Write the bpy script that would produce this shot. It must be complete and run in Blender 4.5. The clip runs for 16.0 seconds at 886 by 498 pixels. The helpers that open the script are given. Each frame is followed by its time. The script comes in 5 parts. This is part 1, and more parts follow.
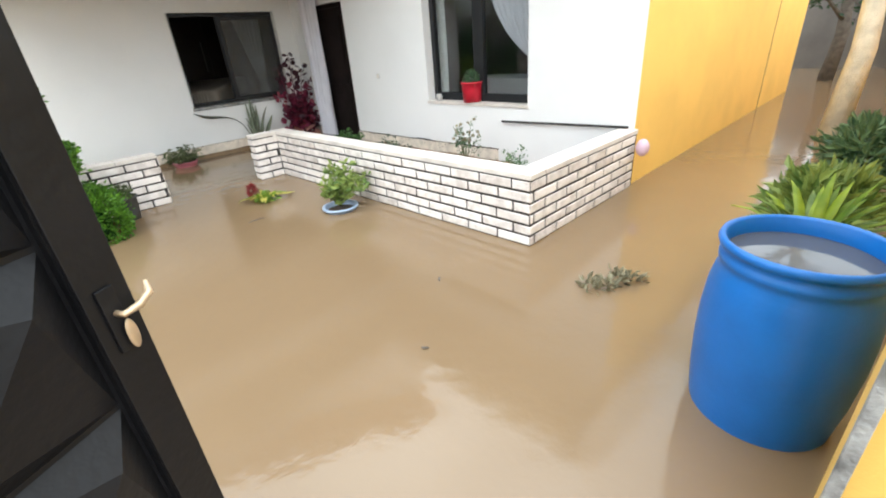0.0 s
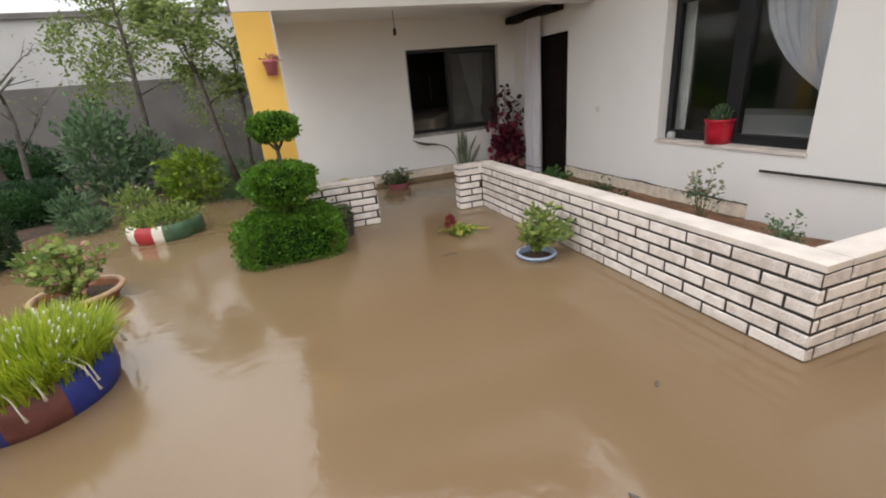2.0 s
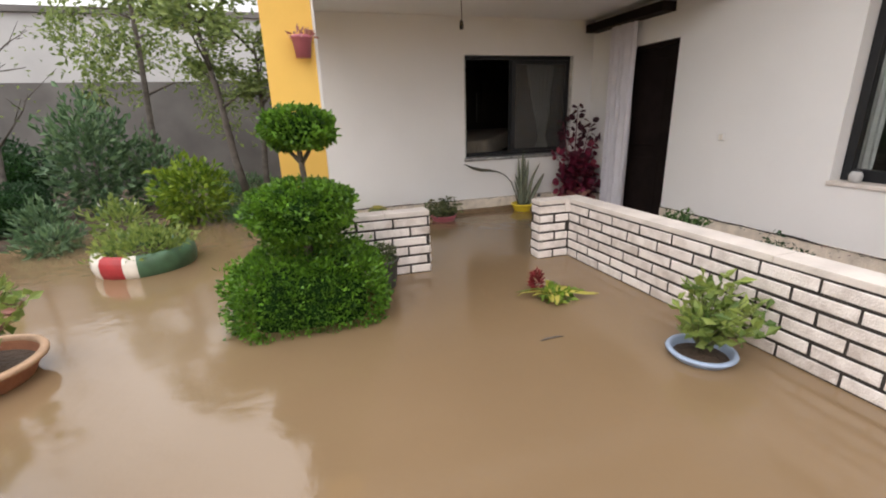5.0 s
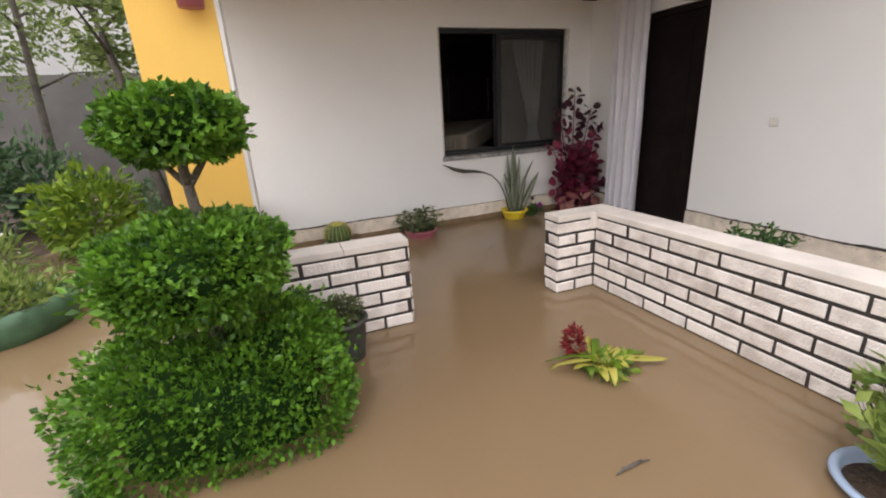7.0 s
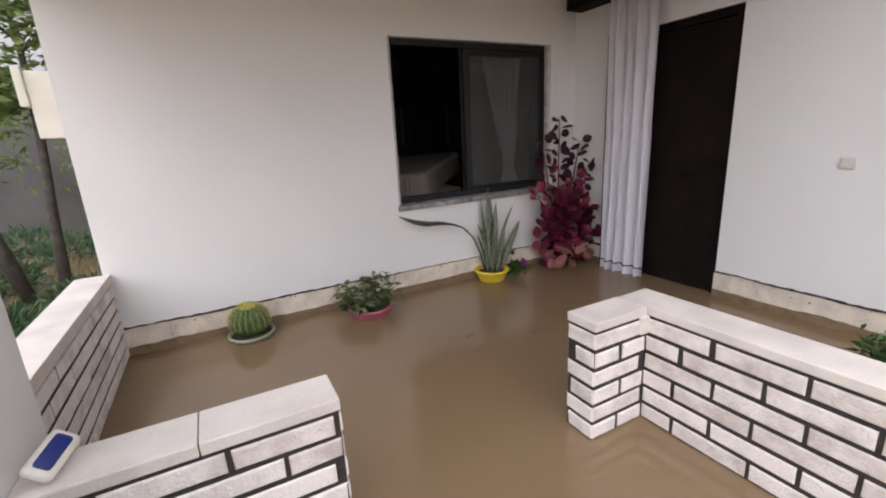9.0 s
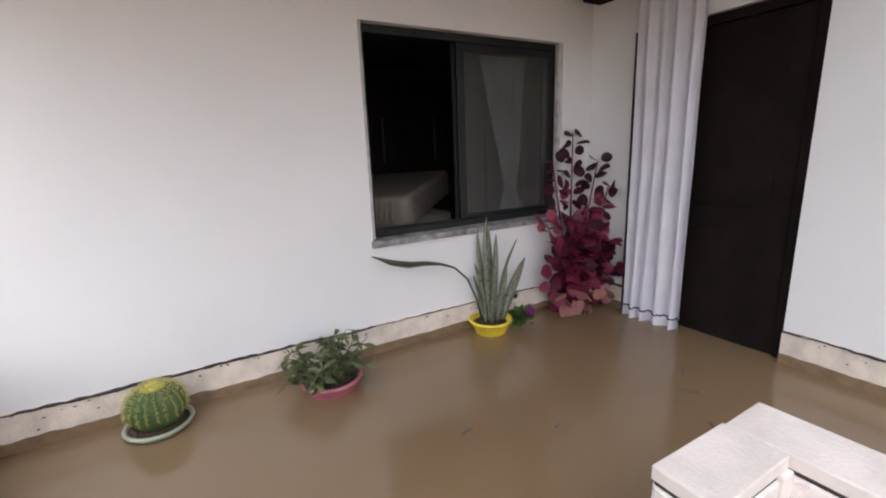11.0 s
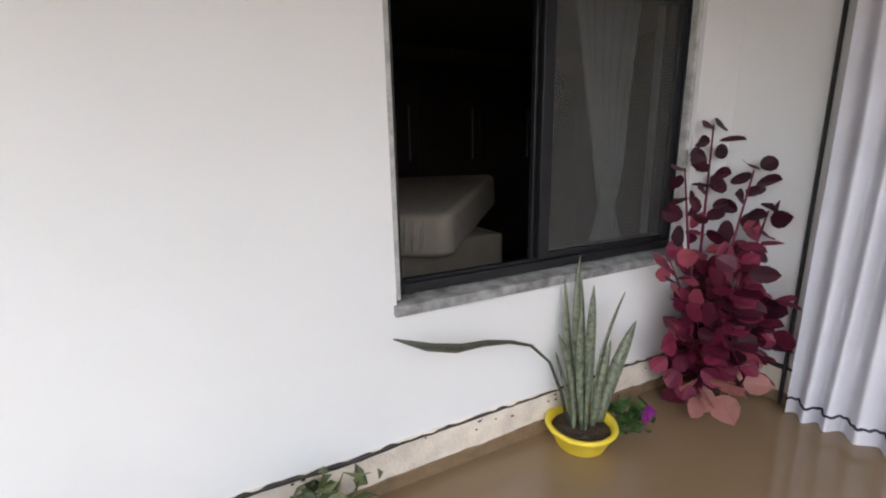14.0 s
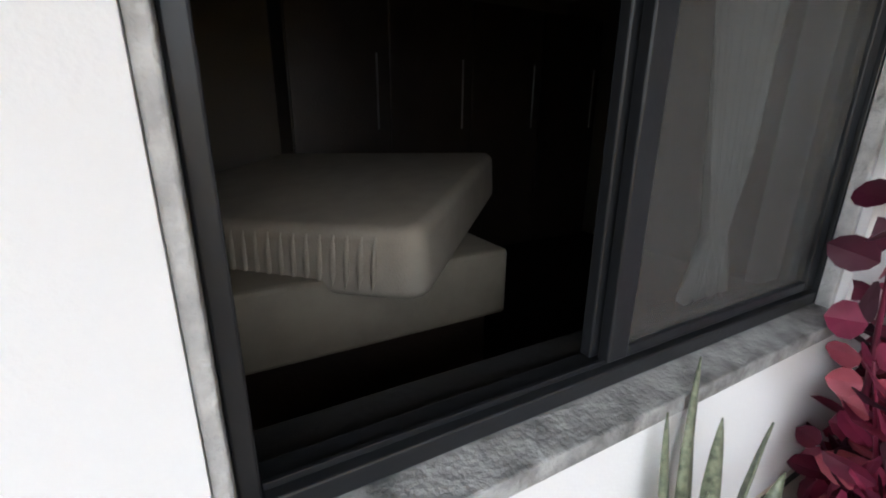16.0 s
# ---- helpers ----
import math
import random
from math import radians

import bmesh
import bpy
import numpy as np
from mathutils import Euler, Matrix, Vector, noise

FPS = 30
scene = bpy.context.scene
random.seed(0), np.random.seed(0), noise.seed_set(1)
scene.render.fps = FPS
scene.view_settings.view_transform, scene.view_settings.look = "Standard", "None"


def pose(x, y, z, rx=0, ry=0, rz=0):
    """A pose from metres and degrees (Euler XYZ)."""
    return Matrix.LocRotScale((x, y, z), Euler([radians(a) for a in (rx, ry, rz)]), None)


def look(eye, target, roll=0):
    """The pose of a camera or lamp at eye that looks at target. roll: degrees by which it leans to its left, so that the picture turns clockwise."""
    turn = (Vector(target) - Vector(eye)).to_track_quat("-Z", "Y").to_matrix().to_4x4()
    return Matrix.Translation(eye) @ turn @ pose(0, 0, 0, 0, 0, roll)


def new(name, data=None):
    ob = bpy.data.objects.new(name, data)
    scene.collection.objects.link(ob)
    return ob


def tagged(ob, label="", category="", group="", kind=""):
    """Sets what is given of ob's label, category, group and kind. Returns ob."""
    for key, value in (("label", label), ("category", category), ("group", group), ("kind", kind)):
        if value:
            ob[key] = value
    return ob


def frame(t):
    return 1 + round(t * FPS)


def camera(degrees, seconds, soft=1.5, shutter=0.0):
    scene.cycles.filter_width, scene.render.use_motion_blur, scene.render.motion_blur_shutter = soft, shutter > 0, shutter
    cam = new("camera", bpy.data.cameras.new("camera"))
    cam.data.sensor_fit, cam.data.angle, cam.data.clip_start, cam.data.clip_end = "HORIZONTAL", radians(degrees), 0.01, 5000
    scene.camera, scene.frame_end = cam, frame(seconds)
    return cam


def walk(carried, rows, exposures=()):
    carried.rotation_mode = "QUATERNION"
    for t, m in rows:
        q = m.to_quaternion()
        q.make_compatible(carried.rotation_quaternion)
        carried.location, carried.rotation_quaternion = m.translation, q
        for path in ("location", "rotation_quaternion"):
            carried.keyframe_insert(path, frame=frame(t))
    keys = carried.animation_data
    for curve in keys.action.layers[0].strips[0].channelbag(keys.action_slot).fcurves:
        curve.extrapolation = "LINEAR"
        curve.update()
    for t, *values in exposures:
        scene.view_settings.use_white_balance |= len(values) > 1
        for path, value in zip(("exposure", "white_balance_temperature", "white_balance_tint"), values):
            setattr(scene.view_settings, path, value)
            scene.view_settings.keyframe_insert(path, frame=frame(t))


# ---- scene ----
cam = camera(91.6, 16.0, 2.0)
PATH = [
    (0, (0.222, 0.340, 1.438), (1.448, 1.659, 0.566), -4.6),
    (0.5, (0.268, 0.393, 1.465), (1.403, 1.793, 0.598), -1.4),
    (1, (0.327, 0.497, 1.442), (1.363, 1.978, 0.584), -2.8),
    (1.5, (0.378, 0.687, 1.509), (1.157, 2.329, 0.674), -7.5),
    (2, (0.402, 0.834, 1.499), (0.968, 2.617, 0.791), -5.3),
    (2.5, (0.369, 0.937, 1.463), (0.94, 2.759, 0.87), -1.7),
    (3, (0.333, 1.222, 1.437), (0.744, 3.098, 0.878), -2.4),
    (5.5, (0.318, 2.648, 1.265), (0.896, 4.461, 0.65), -2.3),
    (6, (0.41, 2.949, 1.23), (1.01, 4.744, 0.584), -3.1),
    (6.5, (0.536, 3.236, 1.259), (1.155, 5.029, 0.623), -3.7),
    (7, (0.562, 3.502, 1.276), (1.239, 5.279, 0.656), -3.3),
    (7.5, (0.595, 3.843, 1.293), (1.49, 5.528, 0.691), -2.2),
    (8, (0.717, 4.131, 1.274), (1.672, 5.786, 0.684), -2.5),
    (8.5, (0.913, 4.437, 1.292), (1.848, 6.114, 0.732), -2.6),
    (9, (1.015, 4.674, 1.316), (1.902, 6.391, 0.803), -3.1),
    (9.5, (1.054, 4.942, 1.321), (1.993, 6.646, 0.859), -2.4),
    (12, (1.69, 5.787, 1.294), (2.651, 7.485, 0.854), -2.2),
    (12.5, (1.761, 6.068, 1.256), (2.726, 7.767, 0.829), -2.2),
    (13, (1.754, 6.273, 1.382), (2.713, 7.974, 0.949), -1.9),
    (13.5, (1.76, 6.373, 1.379), (2.722, 8.07, 0.94), -1.2),
    (14, (1.824, 6.585, 1.312), (2.707, 8.321, 0.857), -1.2),
    (14.5, (1.973, 6.874, 1.301), (2.754, 8.649, 0.812), -1.2),
    (15, (2.08, 7.11, 1.252), (2.896, 8.862, 0.735), -0.0),
    (15.5, (2.228, 7.385, 1.285), (3.108, 9.093, 0.73), 0.0),
    (16, (2.384, 7.55, 1.299), (3.311, 9.22, 0.707), 0.5),
]
EXPOSE = [(0.0, 0.95, 6000, 3), (0.5, 1.12, 6000, 3), (1.0, 0.95, 6220, 6), (1.5, 0.42, 6400, 9), (2.0, 0.13, 6500, 10), (2.5, 0.05, 6650, 13), (3.0, 0.14, 6700, 12), (5.5, 0.41, 6560, 13), (7.0, 0.53, 6500, 13), (8.0, 0.63, 6500, 14),
          (8.5, 0.66, 6450, 14), (9.0, 0.65, 6150, 15), (9.5, 0.66, 5950, 15), (11.5, 1.12, 6000, 14), (12.0, 1.22, 6100, 12), (12.5, 1.22, 5350, 2), (13.0, 1.38, 5720, 7), (13.5, 1.40, 5720, 8), (14.0, 1.34, 5900, 10), (14.5, 1.31, 6000, 9), (15.0, 1.36, 5950, 6), (15.5, 1.52, 5850, 7), (16.0, 1.82, 5750, 7)]
walk(cam, [(t, look(eye, target, roll)) for t, eye, target, roll in PATH], EXPOSE)

# ---- world and light ----
world = bpy.data.worlds.new("overcast_sky")
scene.world = world
world.use_nodes = True
wn = world.node_tree.nodes
sky = wn.new("ShaderNodeTexSky")
sky.sky_type = "NISHITA"
sky.sun_disc = False
sky.sun_elevation, sky.sun_rotation = radians(50), radians(222)
sky.air_density, sky.dust_density = 1.0, 6.0
wash = wn.new("ShaderNodeMixRGB")            # broken cloud cover takes most of the blue out of the sky
wash.inputs[0].default_value = 0.85
cloud, thick = wn.new("ShaderNodeTexNoise"), wn.new("ShaderNodeValToRGB")
cloud.inputs["Scale"].default_value, cloud.inputs["Detail"].default_value = 2.2, 7
thick.color_ramp.elements[0].position, thick.color_ramp.elements[0].color = 0.36, (0.55, 0.55, 0.56, 1)
thick.color_ramp.elements[1].position, thick.color_ramp.elements[1].color = 0.66, (1, 1, 1, 1)
glow = wn.new("ShaderNodeVectorMath")
glow.operation = "SCALE"
glow.inputs["Scale"].default_value = 18
where = wn.new("ShaderNodeTexCoord")
world.node_tree.links.new(where.outputs["Generated"], cloud.inputs["Vector"])
world.node_tree.links.new(cloud.outputs[0], thick.inputs[0])
split, rise, shade = wn.new("ShaderNodeSeparateXYZ"), wn.new("ShaderNodeMapRange"), wn.new("ShaderNodeMixRGB")
rise.inputs[1].default_value, rise.inputs[2].default_value = 0.0, 1.0
rise.inputs[3].default_value, rise.inputs[4].default_value = 0.62, 1.45      # overcast: the zenith outshines the horizon
shade.blend_type, shade.inputs[0].default_value = "MULTIPLY", 1.0
world.node_tree.links.new(where.outputs["Generated"], split.inputs[0])
world.node_tree.links.new(split.outputs["Z"], rise.inputs[0])
world.node_tree.links.new(thick.outputs[0], shade.inputs[1])
world.node_tree.links.new(rise.outputs[0], shade.inputs[2])
world.node_tree.links.new(shade.outputs[0], glow.inputs[0])
world.node_tree.links.new(sky.outputs[0], wash.inputs[1])
world.node_tree.links.new(glow.outputs[0], wash.inputs[2])
world.node_tree.links.new(wash.outputs[0], wn["Background"].inputs[0])
wn["Background"].inputs[1].default_value = 0.11
sun = new("sun", bpy.data.lights.new("sun", "SUN"))
sun.data.energy, sun.data.angle, sun.data.color = 0.8, radians(110), (1, 0.98, 0.95)
sun.matrix_world = look((-7, -7.8, 12.5), (0, 0, 0))

# ---- materials ----


def material(name, color, rough=0.7, metal=0.0, vary=0.15, scale=6.0, fine=60.0, bump=0.2, depth=0.01, island=0.0, spec=0.5, tint=None, each=0.0):
    """A surface whose colour wanders at two scales, with a fine relief. island / each: how much leaves or pieces differ among themselves."""
    m = bpy.data.materials.new(name)
    m.use_nodes = True
    n, l = m.node_tree.nodes, m.node_tree.links
    b = n["Principled BSDF"]
    b.inputs["Roughness"].default_value, b.inputs["Metallic"].default_value = rough, metal
    b.inputs["Specular IOR Level"].default_value = spec
    big, small = n.new("ShaderNodeTexNoise"), n.new("ShaderNodeTexNoise")
    big.inputs["Scale"].default_value, small.inputs["Scale"].default_value = scale, fine
    big.inputs["Detail"].default_value = 5
    geo = n.new("ShaderNodeNewGeometry")
    l.new(geo.outputs["Position"], big.inputs["Vector"])
    l.new(geo.outputs["Position"], small.inputs["Vector"])
    mix = n.new("ShaderNodeMixRGB")
    lo = [c * (1 - vary) for c in color[:3]] if tint is None else tint
    hi = [min(1, c * (1 + vary)) for c in color[:3]]
    mix.inputs[1].default_value, mix.inputs[2].default_value = (*lo, 1), (*hi, 1)
    add = n.new("ShaderNodeMath")
    add.operation = "MULTIPLY_ADD"
    add.inputs[1].default_value = 0.35
    l.new(small.outputs[0], add.inputs[0])
    rng = n.new("ShaderNodeMapRange")
    rng.inputs[1].default_value, rng.inputs[2].default_value = 0.3, 0.7
    l.new(big.outputs[0], rng.inputs[0])
    l.new(rng.outputs[0], add.inputs[2])
    last = add.outputs[0]
    if island or each:
        k = n.new("ShaderNodeMath")
        k.operation = "MULTIPLY_ADD"
        k.inputs[1].default_value = island or each
        src = geo.outputs["Random Per Island"] if island else n.new("ShaderNodeObjectInfo").outputs["Random"]
        l.new(src, k.inputs[0])
        sub = n.new("ShaderNodeMath")
        sub.operation = "SUBTRACT"
        l.new(last, sub.inputs[0])
        sub.inputs[1].default_value = 0.5 * (island or each)
        l.new(sub.outputs[0], k.inputs[2])
        last = k.outputs[0]
    l.new(last, mix.inputs[0])
    l.new(mix.outputs[0], b.inputs["Base Color"])
    if bump:
        bp = n.new("ShaderNodeBump")
        bp.inputs["Strength"].default_value, bp.inputs["Distance"].default_value = bump, depth
        l.new(small.outputs[0], bp.inputs["Height"])
        l.new(bp.outputs[0], b.inputs["Normal"])
    return m


def leaf_material(name, dark, light, rough=0.45, through_light=0.25, spec=0.4):
    m = bpy.data.materials.new(name)
    m.use_nodes = True
    n, l = m.node_tree.nodes, m.node_tree.links
    b, out = n["Principled BSDF"], n["Material Output"]
    b.inputs["Roughness"].default_value = rough
    b.inputs["Specular IOR Level"].default_value = spec
    geo, mix = n.new("ShaderNodeNewGeometry"), n.new("ShaderNodeMixRGB")
    mix.inputs[1].default_value, mix.inputs[2].default_value = (*dark, 1), (*light, 1)
    noi = n.new("ShaderNodeTexNoise")
    noi.inputs["Scale"].default_value = 9
    l.new(geo.outputs["Position"], noi.inputs["Vector"])
    av = n.new("ShaderNodeMath")
    av.operation = "MULTIPLY_ADD"
    av.inputs[1].default_value = 0.7
    l.new(geo.outputs["Random Per Island"], av.inputs[0])
    half = n.new("ShaderNodeMath")
    half.operation = "MULTIPLY_ADD"
    half.inputs[1].default_value, half.inputs[2].default_value = 1.2, -0.45
    l.new(noi.outputs[0], half.inputs[0])
    l.new(half.outputs[0], av.inputs[2])
    l.new(av.outputs[0], mix.inputs[0])
    l.new(mix.outputs[0], b.inputs["Base Color"])
    tr, ms = n.new("ShaderNodeBsdfTranslucent"), n.new("ShaderNodeMixShader")
    l.new(mix.outputs[0], tr.inputs[0])
    ms.inputs[0].default_value = through_light
    l.new(b.outputs[0], ms.inputs[1])
    l.new(tr.outputs[0], ms.inputs[2])
    l.new(ms.outputs[0], out.inputs[0])
    return m


def water_material():
    m = bpy.data.materials.new("muddy_water")
    m.use_nodes = True
    n, l = m.node_tree.nodes, m.node_tree.links
    b = n["Principled BSDF"]
    geo = n.new("ShaderNodeNewGeometry")
    silt = n.new("ShaderNodeTexNoise")
    silt.inputs["Scale"].default_value, silt.inputs["Detail"].default_value = 0.7, 6
    l.new(geo.outputs["Position"], silt.inputs["Vector"])
    mix = n.new("ShaderNodeMixRGB")
    mix.inputs[1].default_value, mix.inputs[2].default_value = (0.178, 0.119, 0.066, 1), (0.235, 0.162, 0.094, 1)
    l.new(silt.outputs[0], mix.inputs[0])
    l.new(mix.outputs[0], b.inputs["Base Color"])
    b.inputs["Roughness"].default_value, b.inputs["IOR"].default_value = 0.10, 1.6
    rip = n.new("ShaderNodeTexNoise")
    rip.inputs["Scale"].default_value, rip.inputs["Detail"].default_value = 7.0, 4
    l.new(geo.outputs["Position"], rip.inputs["Vector"])
    bp = n.new("ShaderNodeBump")
    bp.inputs["Strength"].default_value, bp.inputs["Distance"].default_value = 0.24, 0.012
    l.new(rip.outputs[0], bp.inputs["Height"])
    l.new(bp.outputs[0], b.inputs["Normal"])
    return m


def glass_material():
    m = bpy.data.materials.new("window_glass")
    m.use_nodes = True
    b = m.node_tree.nodes["Principled BSDF"]
    b.inputs["Base Color"].default_value = (0.82, 0.86, 0.86, 1)
    b.inputs["Transmission Weight"].default_value, b.inputs["Roughness"].default_value = 1.0, 0.02
    return m


WHITE = material("white_render", (0.78, 0.78, 0.78), 0.85, vary=0.03, scale=1.3, fine=140, bump=0.12, depth=0.004)
BEIGE = material("stained_plinth", (0.68, 0.61, 0.52), 0.9, vary=0.2, scale=9, fine=70, bump=0.6, depth=0.01)
MUD = material("wet_mud_film", (0.195, 0.133, 0.077), 0.35, vary=0.3, scale=14, fine=60, bump=0.3, depth=0.004)
YELLOW = material("yellow_render", (0.79, 0.50, 0.12), 0.85, vary=0.07, scale=1.7, fine=120, bump=0.3, depth=0.005)
BRICK = material("white_painted_brick", (0.74, 0.69, 0.66), 0.8, vary=0.12, scale=11, fine=90, bump=0.8, depth=0.008, each=0.8, tint=(0.54, 0.48, 0.445))
MORTAR = material("black_painted_joint", (0.028, 0.024, 0.022), 0.8, vary=0.4, scale=20, fine=90, bump=0.5)
CAP = material("pale_coping", (0.62, 0.57, 0.53), 0.75, vary=0.14, scale=5, fine=80, bump=0.4, depth=0.006)
CONCRETE = material("grey_concrete", (0.135, 0.128, 0.124), 0.9, vary=0.25, scale=1.2, fine=40, bump=0.5)
PALE = material("pale_far_render", (0.44, 0.44, 0.44), 0.9, vary=0.1, scale=0.7, fine=30, bump=0.2)
DARKWOOD = material("dark_brown_wood", (0.010, 0.0065, 0.006), 0.7, vary=0.35, scale=5, fine=50, bump=0.15, spec=0.12)
FRAME = material("anthracite_frame", (0.013, 0.014, 0.016), 0.35, vary=0.15, scale=8, fine=60, bump=0.05, spec=0.35)
STONE = material("grey_sill_stone", (0.30, 0.30, 0.295), 0.7, vary=0.3, scale=13, fine=70, bump=0.6, tint=(0.085, 0.085, 0.085))
GREYMORTAR = material("rough_grey_mortar", (0.46, 0.46, 0.45), 0.85, vary=0.25, scale=14, fine=70, bump=0.7, tint=(0.26, 0.26, 0.26))
GATE = material("black_painted_steel", (0.007, 0.007, 0.008), 0.42, vary=0.3, scale=8, fine=70, bump=0.12, spec=0.24)
BRASS = material("worn_pale_brass", (0.55, 0.42, 0.28), 0.4, 0.6, vary=0.25, scale=30)
BLUE = material("blue_plastic", (0.008, 0.125, 0.44), 0.38, vary=0.12, scale=5, fine=50, bump=0.08)
NAVY = material("navy_paint", (0.015, 0.03, 0.2), 0.5, vary=0.3, scale=8, bump=0.3)
RUST = material("brown_red_paint", (0.13, 0.045, 0.04), 0.6, vary=0.3, scale=9, bump=0.3)
TERRA = material("terracotta", (0.31, 0.125, 0.065), 0.75, vary=0.2, scale=9, bump=0.3)
TERRA_RIM = material("pale_terracotta_rim", (0.44, 0.29, 0.19), 0.75, vary=0.2, scale=9, bump=0.3)
SOIL = material("wet_soil", (0.055, 0.035, 0.022), 0.75, vary=0.5, scale=5, fine=40, bump=1.0, depth=0.03)
BARK = material("grey_bark", (0.10, 0.087, 0.076), 0.9, vary=0.4, scale=10, fine=60, bump=0.8, depth=0.02)
LIME = material("limewashed_bark", (0.66, 0.62, 0.5), 0.9, vary=0.2, scale=7, fine=50, bump=0.6, depth=0.02)
STEM = material("green_stem", (0.09, 0.10, 0.04), 0.7, vary=0.3, scale=20)
RED = material("red_plastic", (0.44, 0.012, 0.03), 0.35, vary=0.12, scale=9, bump=0.05)
YELLOWPOT = material("yellow_plastic", (0.75, 0.58, 0.04), 0.4, vary=0.1, scale=9, bump=0.05)
PINKPOT = material("pink_plastic", (0.42, 0.13, 0.17), 0.45, vary=0.15, scale=9, bump=0.1)
WHITEPOT = material("bluish_white_plastic", (0.30, 0.38, 0.52), 0.45, vary=0.12, scale=9, bump=0.1)
CREAMPOT = material("dull_green_plastic", (0.35, 0.38, 0.28), 0.5, vary=0.15, scale=9, bump=0.1)
GREYPOT = material("dark_grey_pot", (0.05, 0.05, 0.048), 0.6, vary=0.25, scale=9, bump=0.2)
PAINTWHITE = material("white_gloss_paint", (0.7, 0.66, 0.6), 0.5, vary=0.15, scale=9, bump=0.2)
PAINTGREEN = material("green_gloss_paint", (0.055, 0.12, 0.065), 0.5, vary=0.25, scale=9, bump=0.2)
PAINTRED = material("red_gloss_paint", (0.34, 0.03, 0.035), 0.5, vary=0.25, scale=9, bump=0.2)
CLOTH = material("white_sheer_cloth", (0.62, 0.61, 0.66), 0.9, vary=0.05, scale=6, fine=300, bump=0.1)
LACE = material("greyish_net_cloth", (0.66, 0.66, 0.64), 0.95, vary=0.12, scale=20, fine=300, bump=0.1)
DARKCLOTH = material("dark_trim", (0.03, 0.03, 0.05), 0.9, vary=0.3)
QUILT = material("cream_quilted_cloth", (0.36, 0.315, 0.255), 0.75, vary=0.08, scale=8, fine=120, bump=0.2)
BASECLOTH = material("beige_upholstery", (0.25, 0.215, 0.165), 0.85, vary=0.1, scale=8, fine=150, bump=0.2)
# indoor dimness is put into this dark wall and ceiling colour
ROOM = material("room_shade_paint", (0.16, 0.14, 0.12), 0.9, vary=0.1, scale=1.5)
WARDROBE = material("dark_wardrobe_veneer", (0.03, 0.02, 0.015), 0.4, vary=0.3, scale=4)
CHROME = material("satin_metal", (0.35, 0.34, 0.32), 0.5, 1.0, vary=0.08)
# black rubber; also stands in for shade beside the curtain and on the inner sill
BLACK = material("black_rubber_and_shade", (0.015, 0.015, 0.015), 0.6, vary=0.3)
CACTUS = material("cactus_skin", (0.07, 0.12, 0.035), 0.6, vary=0.3, scale=20, fine=120, bump=0.4)
SPINE = material("straw_spines", (0.5, 0.45, 0.18), 0.7, vary=0.2, scale=30)
WOOL = material("yellow_crown_wool", (0.65, 0.6, 0.1), 0.9, vary=0.2, scale=40, fine=200, bump=0.8)
GLASS = glass_material()
WATER = water_material()


def screen_material():
    """Fine insect mesh: part see-through, part dull grey."""
    m = bpy.data.materials.new("insect_mesh")
    m.use_nodes = True
    n, l = m.node_tree.nodes, m.node_tree.links
    b = n["Principled BSDF"]
    b.inputs["Base Color"].default_value, b.inputs["Roughness"].default_value = (0.075, 0.073, 0.068, 1), 0.6
    tr, mx, noi = n.new("ShaderNodeBsdfTransparent"), n.new("ShaderNodeMixShader"), n.new("ShaderNodeTexNoise")
    noi.inputs["Scale"].default_value = 3
    rng = n.new("ShaderNodeMapRange")
    rng.inputs[3].default_value, rng.inputs[4].default_value = 0.34, 0.5
    l.new(noi.outputs[0], rng.inputs[0])
    l.new(rng.outputs[0], mx.inputs[0])
    l.new(tr.outputs[0], mx.inputs[1])
    l.new(b.outputs[0], mx.inputs[2])
    l.new(mx.outputs[0], n["Material Output"].inputs[0])
    return m


MESH = screen_material()
# near-black green: shade between the leaves, painted onto solid cores
INNER = material("foliage_shade_core", (0.01, 0.03, 0.006), 0.9, vary=0.5, scale=12, spec=0.1)
BOX = leaf_material("box_leaves", (0.014, 0.058, 0.006), (0.165, 0.35, 0.03))
BUSH = leaf_material("dark_box_leaves", (0.006, 0.022, 0.008), (0.03, 0.085, 0.026))
LIMEDARK = leaf_material("mid_green_leaves", (0.02, 0.06, 0.015), (0.10, 0.20, 0.05))
LIMEGREEN = leaf_material("lime_green_leaves", (0.05, 0.12, 0.012), (0.27, 0.38, 0.035))
OLIVE = leaf_material("grey_green_leaves", (0.035, 0.085, 0.042), (0.17, 0.27, 0.13))
TREELEAF = leaf_material("tree_leaves", (0.08, 0.13, 0.035), (0.32, 0.40, 0.13), through_light=0.45)
GRASS = leaf_material("bright_grass_blades", (0.12, 0.22, 0.012), (0.55, 0.62, 0.06), through_light=0.35)
WHITEFLOWER = leaf_material("white_petals", (0.7, 0.68, 0.6), (0.85, 0.84, 0.78))
POTGREEN = leaf_material("pale_green_leaves", (0.07, 0.14, 0.03), (0.34, 0.42, 0.11), through_light=0.35)
JADE = leaf_material("jade_leaves", (0.022, 0.04, 0.018), (0.19, 0.215, 0.09))
SNAKE = material("mottled_snake_leaf", (0.155, 0.172, 0.115), 0.45, vary=0.3, scale=48, fine=150, bump=0.1, tint=(0.013, 0.024, 0.013))
DARKSNAKE = material("dark_snake_leaf", (0.05, 0.055, 0.04), 0.5, vary=0.4, scale=40, fine=130, bump=0.1)
BURGUNDY = leaf_material("burgundy_leaves", (0.05, 0.006, 0.018), (0.27, 0.028, 0.075), rough=0.5, through_light=0.15)
